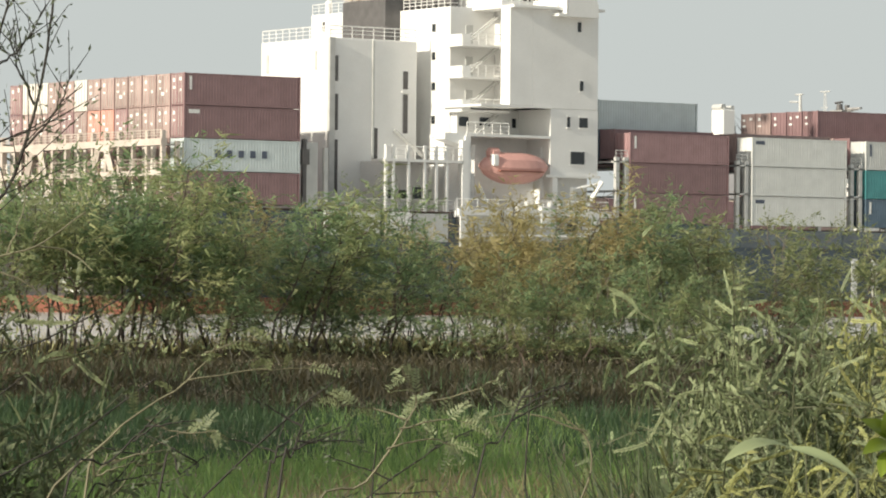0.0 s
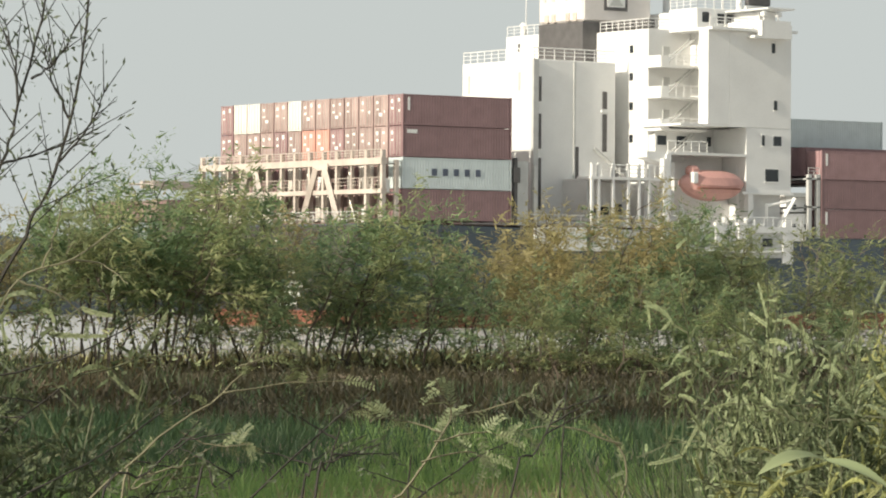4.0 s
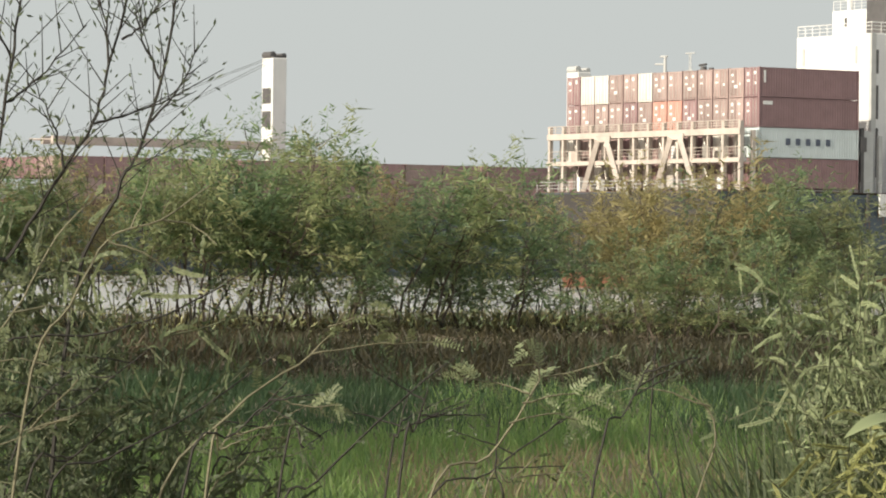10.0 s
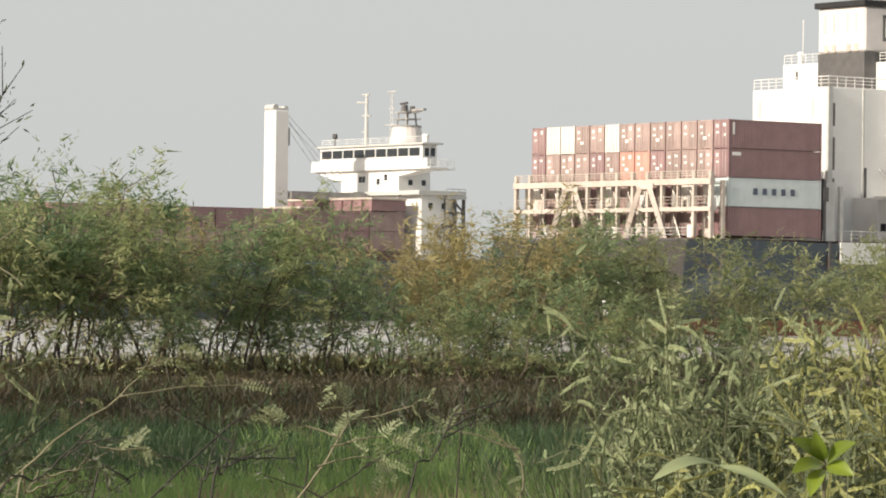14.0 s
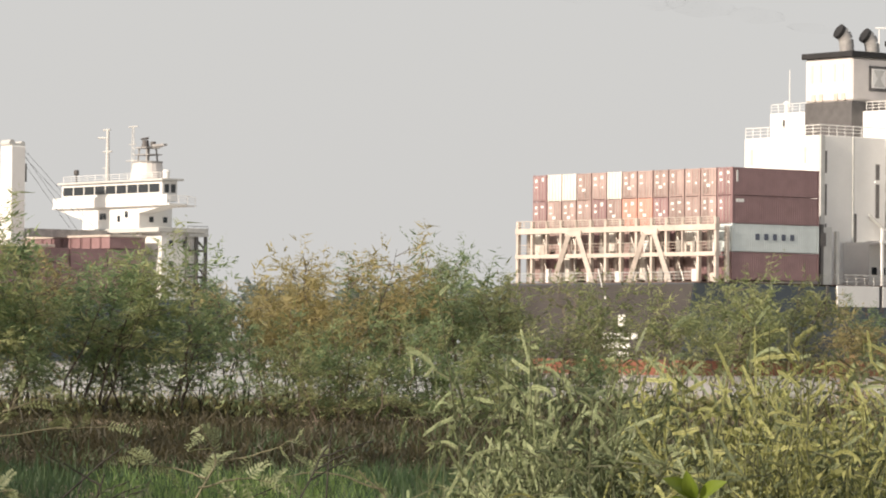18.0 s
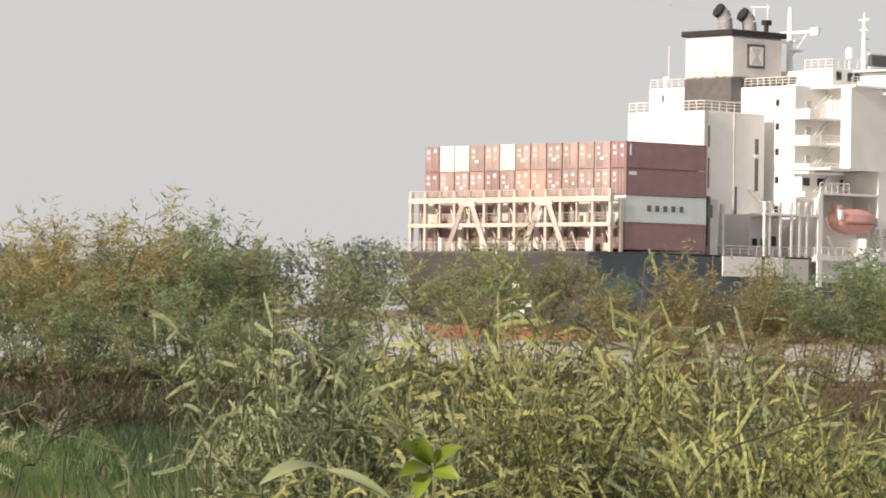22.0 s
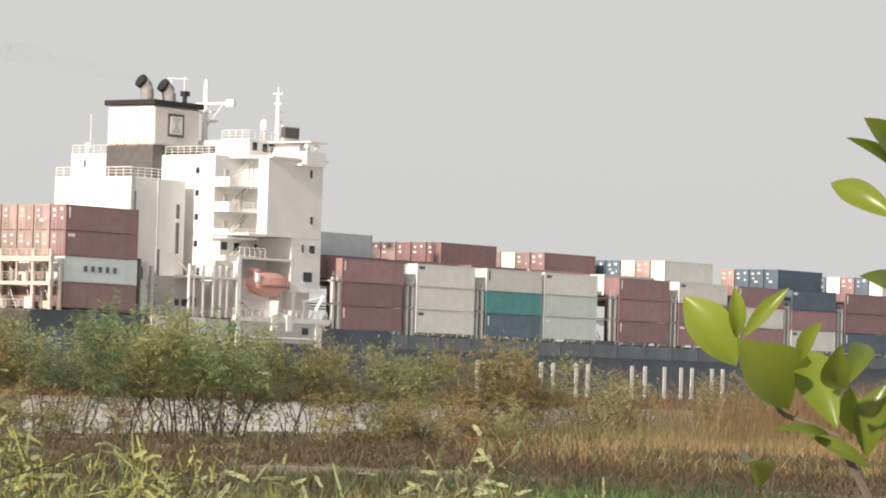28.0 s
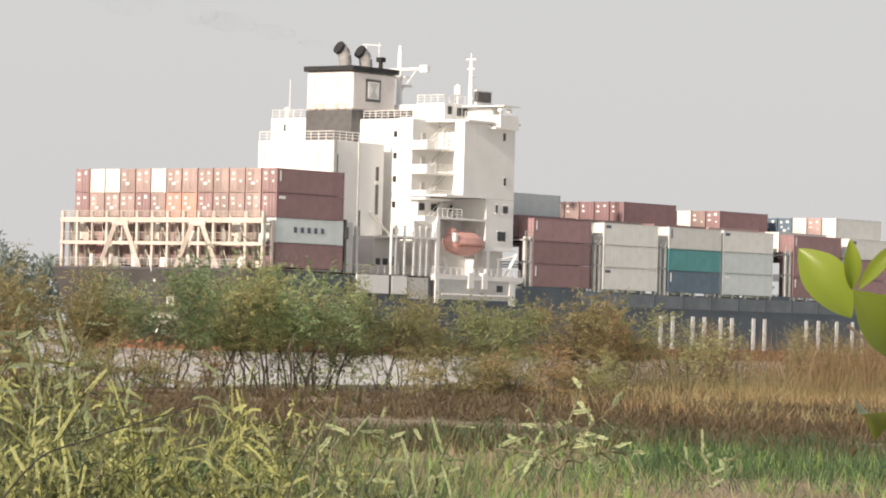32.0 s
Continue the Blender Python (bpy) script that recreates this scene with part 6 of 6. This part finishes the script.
def build_sprigs():
    """Stout grey-green sprigs with blunt leafy shoots, standing on the bare soil."""
    for i, (az, d, shoots) in enumerate(((53.6, 10.5, [(53.9, -0.75), (53.0, -1.05), (54.5, -0.95), (54.1, -1.3), (52.6, -1.75), (54.7, -1.75), (53.5, -1.35), (52.9, -1.5)]), (55.9, 12.0, [(55.7, -1.65), (56.2, -1.75), (55.4, -1.85)]), (49.9, 10.5, [(50.1, -1.2), (50.4, -1.45), (49.7, -1.5)]))):
        g = np.random.default_rng(820 + i)
        x, y, z = on_ground(az, d)
        foot = np.array([x, y, z])
        knot = np.array(EYE + toward(az, -2.0 - 0.4 * (i > 0)) * d) - foot
        wood = rods(bent([np.array([0, 0, -0.02]), knot], g), 0.006, 0.004)
        lines = []
        for a, e in shoots:
            tip = np.array(EYE + toward(a, e) * (d + g.uniform(-0.12, 0.12))) - foot
            c = bent([knot, knot * 0.45 + tip * 0.55 + np.array([0, 0, 0.02]), tip], g, 4)
            wood += rods(c, 0.0038, 0.002)
            lines.append(c)
        leaf, bare = shoots_along(g, lines, 0.03, 0.10, 0.012, 0.007, gap=0.005, start=0.25)
        wood += bare
        p = make_plant("sprig", "grey-green sprig with blunt leafy shoots on bare soil", "weed", [wood], leaf, LEAF["pale"], TWIG, "sprigs on the soil")
        p.matrix_basis = pose(x, y, z)


build_sprigs()


def build_fallen_pole():
    """A thin bare pole lying on the soil."""
    a, b = on_ground(53.6, 30.2), on_ground(59.5, 31.6)
    s = Shape()
    n = 9
    pts = [Vector(a).lerp(Vector(b), i / n) for i in range(n + 1)]
    pts = [Vector((p.x, p.y, ground_height(p.x, p.y) + 0.02)) for p in pts]
    for i, (p, q) in enumerate(zip(pts, pts[1:])):
        s.tube(p, q, 0.035 - i * 0.0015, 0.035 - (i + 1) * 0.0015, n=6)
    tagged(part("fallen_pole", s, BARK, None), "thin bare pole lying on the soil", "log")


build_fallen_pole()


# ---- broad-leaved branch close to the camera: heading and tilt of each leaf's foot and tip, and its width, in degrees ----
BROAD = [
    (58.16, 0.35, 57.34, 1.38, 0.64), (58.15, 0.77, 58.11, 1.55, 0.25), (58.24, 0.77, 58.93, 1.55, 0.22), (58.98, -0.26, 58.18, 0.77, 0.68),
    (59.39, -0.13, 58.41, 0.71, 0.51), (59.13, 0.46, 59.45, 1.06, 0.25), (59.70, -0.54, 59.08, 0.62, 0.61), (59.64, 0.05, 59.75, 0.73, 0.39),
    (59.85, 0.14, 60.05, 0.74, 0.36), (59.95, -0.61, 59.85, 0.10, 0.36), (60.13, -0.95, 60.42, 0.16, 0.53), (59.88, -1.12, 58.73, -0.57, 0.25),
    (60.21, -1.11, 59.28, -0.64, 0.22), (60.55, 2.60, 59.49, 3.13, 0.39), (60.54, 3.11, 59.71, 3.81, 0.25), (60.49, 3.53, 59.97, 4.11, 0.39),
    (60.67, 1.17, 59.98, 1.75, 0.42), (58.54, -1.46, 58.32, -1.08, 0.51)
]


def broad_leaf(foot, tip, width, face, curl=0.10):
    """A thick pointed leaf with a folded midrib."""
    foot, tip = Vector(foot), Vector(tip)
    way = tip - foot
    ln = way.length
    way.normalize()
    side = way.cross(face).normalized()
    up = side.cross(way)
    v, f = [], []
    n = 12
    for i in range(n + 1):
        t = i / n
        w = width / 2 * (math.sin(math.pi * min(t ** 1.15, 1)) ** 0.72 if 0 < t < 1 else 0.0) * (1 - 0.25 * max(0, t - 0.7) / 0.3)
        c = foot + way * ln * t + up * ln * curl * math.sin(math.pi * t)
        for k in (-1, -0.5, 0, 0.5, 1):
            v.append(c + side * w * k + up * abs(k) * w * 0.45)
    for i in range(n):
        for k in range(4):
            a = i * 5 + k
            f.append((a, a + 1, a + 6, a + 5))
    me = mesh_of("leaf", v, f)
    for p in me.polygons:
        p.use_smooth = True
    return me


def build_branch():
    tree = empty("broadleaf_branch", "bright yellow-green broad-leaved branch close by", "branch")
    r = random.Random(2)
    D = 4.0
    for a0, e0, a1, e1, w in BROAD:
        d0, d1 = D + r.uniform(-0.05, 0.1), D + r.uniform(-0.1, 0.1)
        foot, tip = EYE + toward(a0, e0) * d0, EYE + toward(a1, e1) * d1
        face = (EYE - foot).normalized() + Vector((r.uniform(-0.5, 0.3), r.uniform(-0.3, 0.3), 0.5))
        part("leaf", broad_leaf(foot, tip, radians(w) * D * 1.1, face), LEAF["broad"], tree)
    s = Shape()
    stem = [EYE + toward(a, e) * 4.03 for a, e in ((62.3, -7.5), (61.1, -3.2), (59.7, -0.66), (58.9, -0.35), (58.1, 0.25))]
    for i, (a, b) in enumerate(zip(stem, stem[1:])):
        s.tube(a, b, 0.007 - i * 0.0013, 0.007 - (i + 1) * 0.0013, n=6)
    stem = [EYE + toward(a, e) * 4.08 for a, e in ((61.1, -3.2), (61.2, 0.2), (60.8, 3.4))]
    for a, b in zip(stem, stem[1:]):
        s.tube(a, b, 0.005, 0.004, n=6)
    s.tube(EYE + toward(62.3, -7.5) * 4.03, Vector((*on_ground(62.8, 4.1)[:2], on_ground(62.8, 4.1)[2] - 0.03)), 0.007, 0.012, n=6)
    part("stem", s, BARK, tree)


build_branch()


def build_broad_weed():
    """Yellow-green weed with a few broad leaves and one arching blade, near the camera."""
    e = empty("broadleaf_weed", "yellow-green weed with broad leaves and an arching blade", "weed")
    d = 6.5
    at = lambda az, el, k=0.0: EYE + toward(az, el) * (d + k)
    for a0, e0, a1, e1, w in ((41.5, -2.33, 41.0, -1.98, 0.26), (41.5, -2.36, 41.02, -2.5, 0.28), (41.5, -2.3, 41.36, -1.85, 0.24), (41.55, -2.36, 41.98, -2.02, 0.26), (41.52, -2.4, 41.95, -2.52, 0.26), (41.5, -2.42, 41.3, -2.85, 0.26)):
        foot = at(a0, e0)
        part("leaf", broad_leaf(foot, at(a1, e1, -0.05), radians(w) * d, (EYE - foot).normalized() + Vector((-0.3, 0.1, 0.7))), LEAF["broad"], e)
    part("blade", broad_leaf(at(40.95, -2.86), at(39.86, -2.4), 0.030, Vector((-0.3, -0.4, 1)), 0.06), LEAF["pale"], e, "arching pale green blade")
    part("blade", broad_leaf(at(39.98, -2.42), at(38.92, -2.66, -0.1), 0.032, Vector((0, -0.4, 1)), 0.12), LEAF["pale"], e, "drooping tip of the arching blade")
    x, y, z = on_ground(41.5, d)
    part("stem", Shape().tube((x, y, z - 0.02), at(41.5, -2.3), 0.006, 0.003, n=6), TWIG, e)
    part("stem", Shape().tube((x, y, z - 0.02), at(40.95, -2.86), 0.005, 0.003, n=6), GREENTWIG, e)


build_broad_weed()


def build_shade_trees():
    """Unseen trees added on the bank towards the sun, beside the view, to shade the grass."""
    r = random.Random(17)
    kinds = []
    for k in range(2):
        g = np.random.default_rng(500 + k)
        woods, carry = grow(g, 3, 8.5, 2.6, 14, 5, bare=0.35, base_r=0.13, foot=0.25, branch_len=0.34, twig_len=0.12, up=0.4)
        leaf = leaf_along(g, carry, 9, 0.26, 0.11)
        kinds.append(make_plant("tree", "unseen leafy tree added to shade the grass", "tree", woods, leaf, LEAF["green"], BARK, "trees on the bank"))
    for i, (x, y, s) in enumerate(((5.0, 19, 0.95), (7.0, 25, 1.0), (9.5, 32, 1.0), (2.0, 22, 1.05), (4.0, 29, 1.05), (8.5, 38, 1.05), (-1.5, 26, 1.2), (1.5, 34, 1.15))):
        m = pose(x, y, ground_height(x, y) - 0.05, 0, 0, r.uniform(0, 360)) @ Matrix.Scale(s, 4)
        if i < 2:
            kinds[i].matrix_basis = m
        else:
            copy_thing(kinds[i % 2], Matrix()).matrix_basis = m


build_shade_trees()


# far tree tops: heading, height above the horizon in degrees
FAR_LINE = [(0, 0.8), (30, 0.85), (34.8, 0.93), (38, 0.92), (40.6, 1.12), (42.6, 1.05), (43.5, 0.98), (44.2, 1.2), (44.9, 1.34), (45.4, 1.05), (47, 0.9), (70, 0.8)]


def build_far_woods():
    g = np.random.default_rng(5)
    B, W, S, L, D = [], [], [], [], []
    x = -300.0
    while x < 2700:
        y = 1004 + g.uniform(0, 60)
        az = math.degrees(math.atan2(x, y))
        h = 1.0 + math.hypot(x, y) * math.tan(radians(lerp_table(FAR_LINE, az))) + 3.5 * noise.noise(Vector((x * 0.03, 5, 0))) + 1.5 * noise.noise(Vector((x * 0.11, 9, 0)))
        n = 260 if 24 < az < 62 else 50
        c = unit(g.normal(size=(n, 3))) * g.uniform(0.5, 1, (n, 1)) * np.array([7.5, 5.0, h * 0.48]) + np.array([x, y, 2 + h * 0.5])
        B.append(c), W.append(rand_dirs(g, n, 0.3)), S.append(rand_dirs(g, n)), L.append(g.uniform(1.0, 2.8, n)), D.append(g.uniform(0.8, 1.8, n))
        x += g.uniform(3.0, 6.5)
    me = leaves_mesh("far_woods", np.concatenate(B), np.concatenate(W), np.concatenate(S), np.concatenate(L), np.concatenate(D), corners=3)
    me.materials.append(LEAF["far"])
    tagged(new("far_woods", me), "line of trees on the far bank, haze in their colour", "trees", kind="stuff")


build_far_woods()


def build_bird():
    """Small dark bird with raised wings; it looks along its own -z."""
    b = empty("bird", "small dark bird in flight with raised wings", "bird")
    v, f = [], []
    for i in range(9):
        t = i / 8
        rad = 0.035 * math.sin(math.pi * (0.08 + 0.88 * t)) ** 0.8
        for j in range(8):
            a = 2 * math.pi * j / 8
            v.append((rad * math.cos(a), rad * math.sin(a), -0.11 + 0.2 * t))
    f = [(i * 8 + j, i * 8 + (j + 1) % 8, i * 8 + 8 + (j + 1) % 8, i * 8 + 8 + j) for i in range(8) for j in range(8)]
    part("body", mesh_of("body", v, f), DARK, b)
    part("tail", Shape().add([(-0.015, 0, 0.07), (0.015, 0, 0.07), (0.04, 0.0, 0.19), (-0.04, 0.0, 0.19), (0, 0.012, 0.07)], [(0, 1, 2, 3), (0, 3, 2, 4), (4, 2, 1)]), DARK, b)
    for side in (-1, 1):
        part("wing", Shape().add([(side * 0.02, 0.01, -0.05), (side * 0.11, 0.09, -0.06), (side * 0.20, 0.15, 0.02), (side * 0.12, 0.085, 0.05), (side * 0.02, 0.0, 0.05), (side * 0.1, 0.1, 0.0)], [(0, 1, 5), (1, 2, 5), (2, 3, 5), (3, 4, 5), (4, 0, 5), (0, 4, 3, 2, 1)]), DARK, b)
    return b


bird = build_bird()
small_bird = copy_thing(bird, Matrix())
tagged(small_bird, "small dark bird flying low past the ship")


# ---- what moves ----
def motions():
    walk(container_ship, [(t, pose(253.03 + 5.0537 * (t - 16) + 0.00403 * (t - 16) ** 2, 290.24, 0)) for t in (0, 4, 8, 12, 16, 20, 24, 28, 32)])
    walk(cargo_ship, [(t, pose(x, 455.0, -0.35)) for t, x in ((0, 395.2), (6.5, 360.4), (13, 327.6), (19, 297.9), (25.5, 266.4), (32, 235.0))])
    q2, w = EYE + toward(30.556, 3.555) * 120, Vector((16.0, -9.4, -0.6))
    walk(small_bird, [(t, look(p, p + w)) for t, p in ((0, q2 - w * 2 + Vector((0, 0, 4))), (1.6, q2 - w * 0.4 + Vector((0, 0, 1.2))), (1.9, q2 - w * 0.1 + Vector((0, 0, 0.2))), (2.0, q2), (2.2, q2 + w * 0.2), (3, q2 + w + Vector((0, 0, 13))), (6, q2 + w * 4 + Vector((0, 0, 60))), (32, q2 + w * 30 + Vector((0, 0, 150))))])
    p9, v = EYE + toward(36.28, 3.42) * 34, Vector((-11.2, 6.3, -2.6))
    far = p9 + v * 0.6
    walk(bird, [(t, look(p, p + Vector((v.x, v.y, -0.6)))) for t, p in ((0, p9 - v * 9), (4, p9 - v * 5), (8, p9 - v), (9, p9), (9.2, p9 + v * 0.2), (9.6, far), (12, far + Vector((-27, 15, 1))), (32, far + Vector((-250, 140, 40))))])


motions()
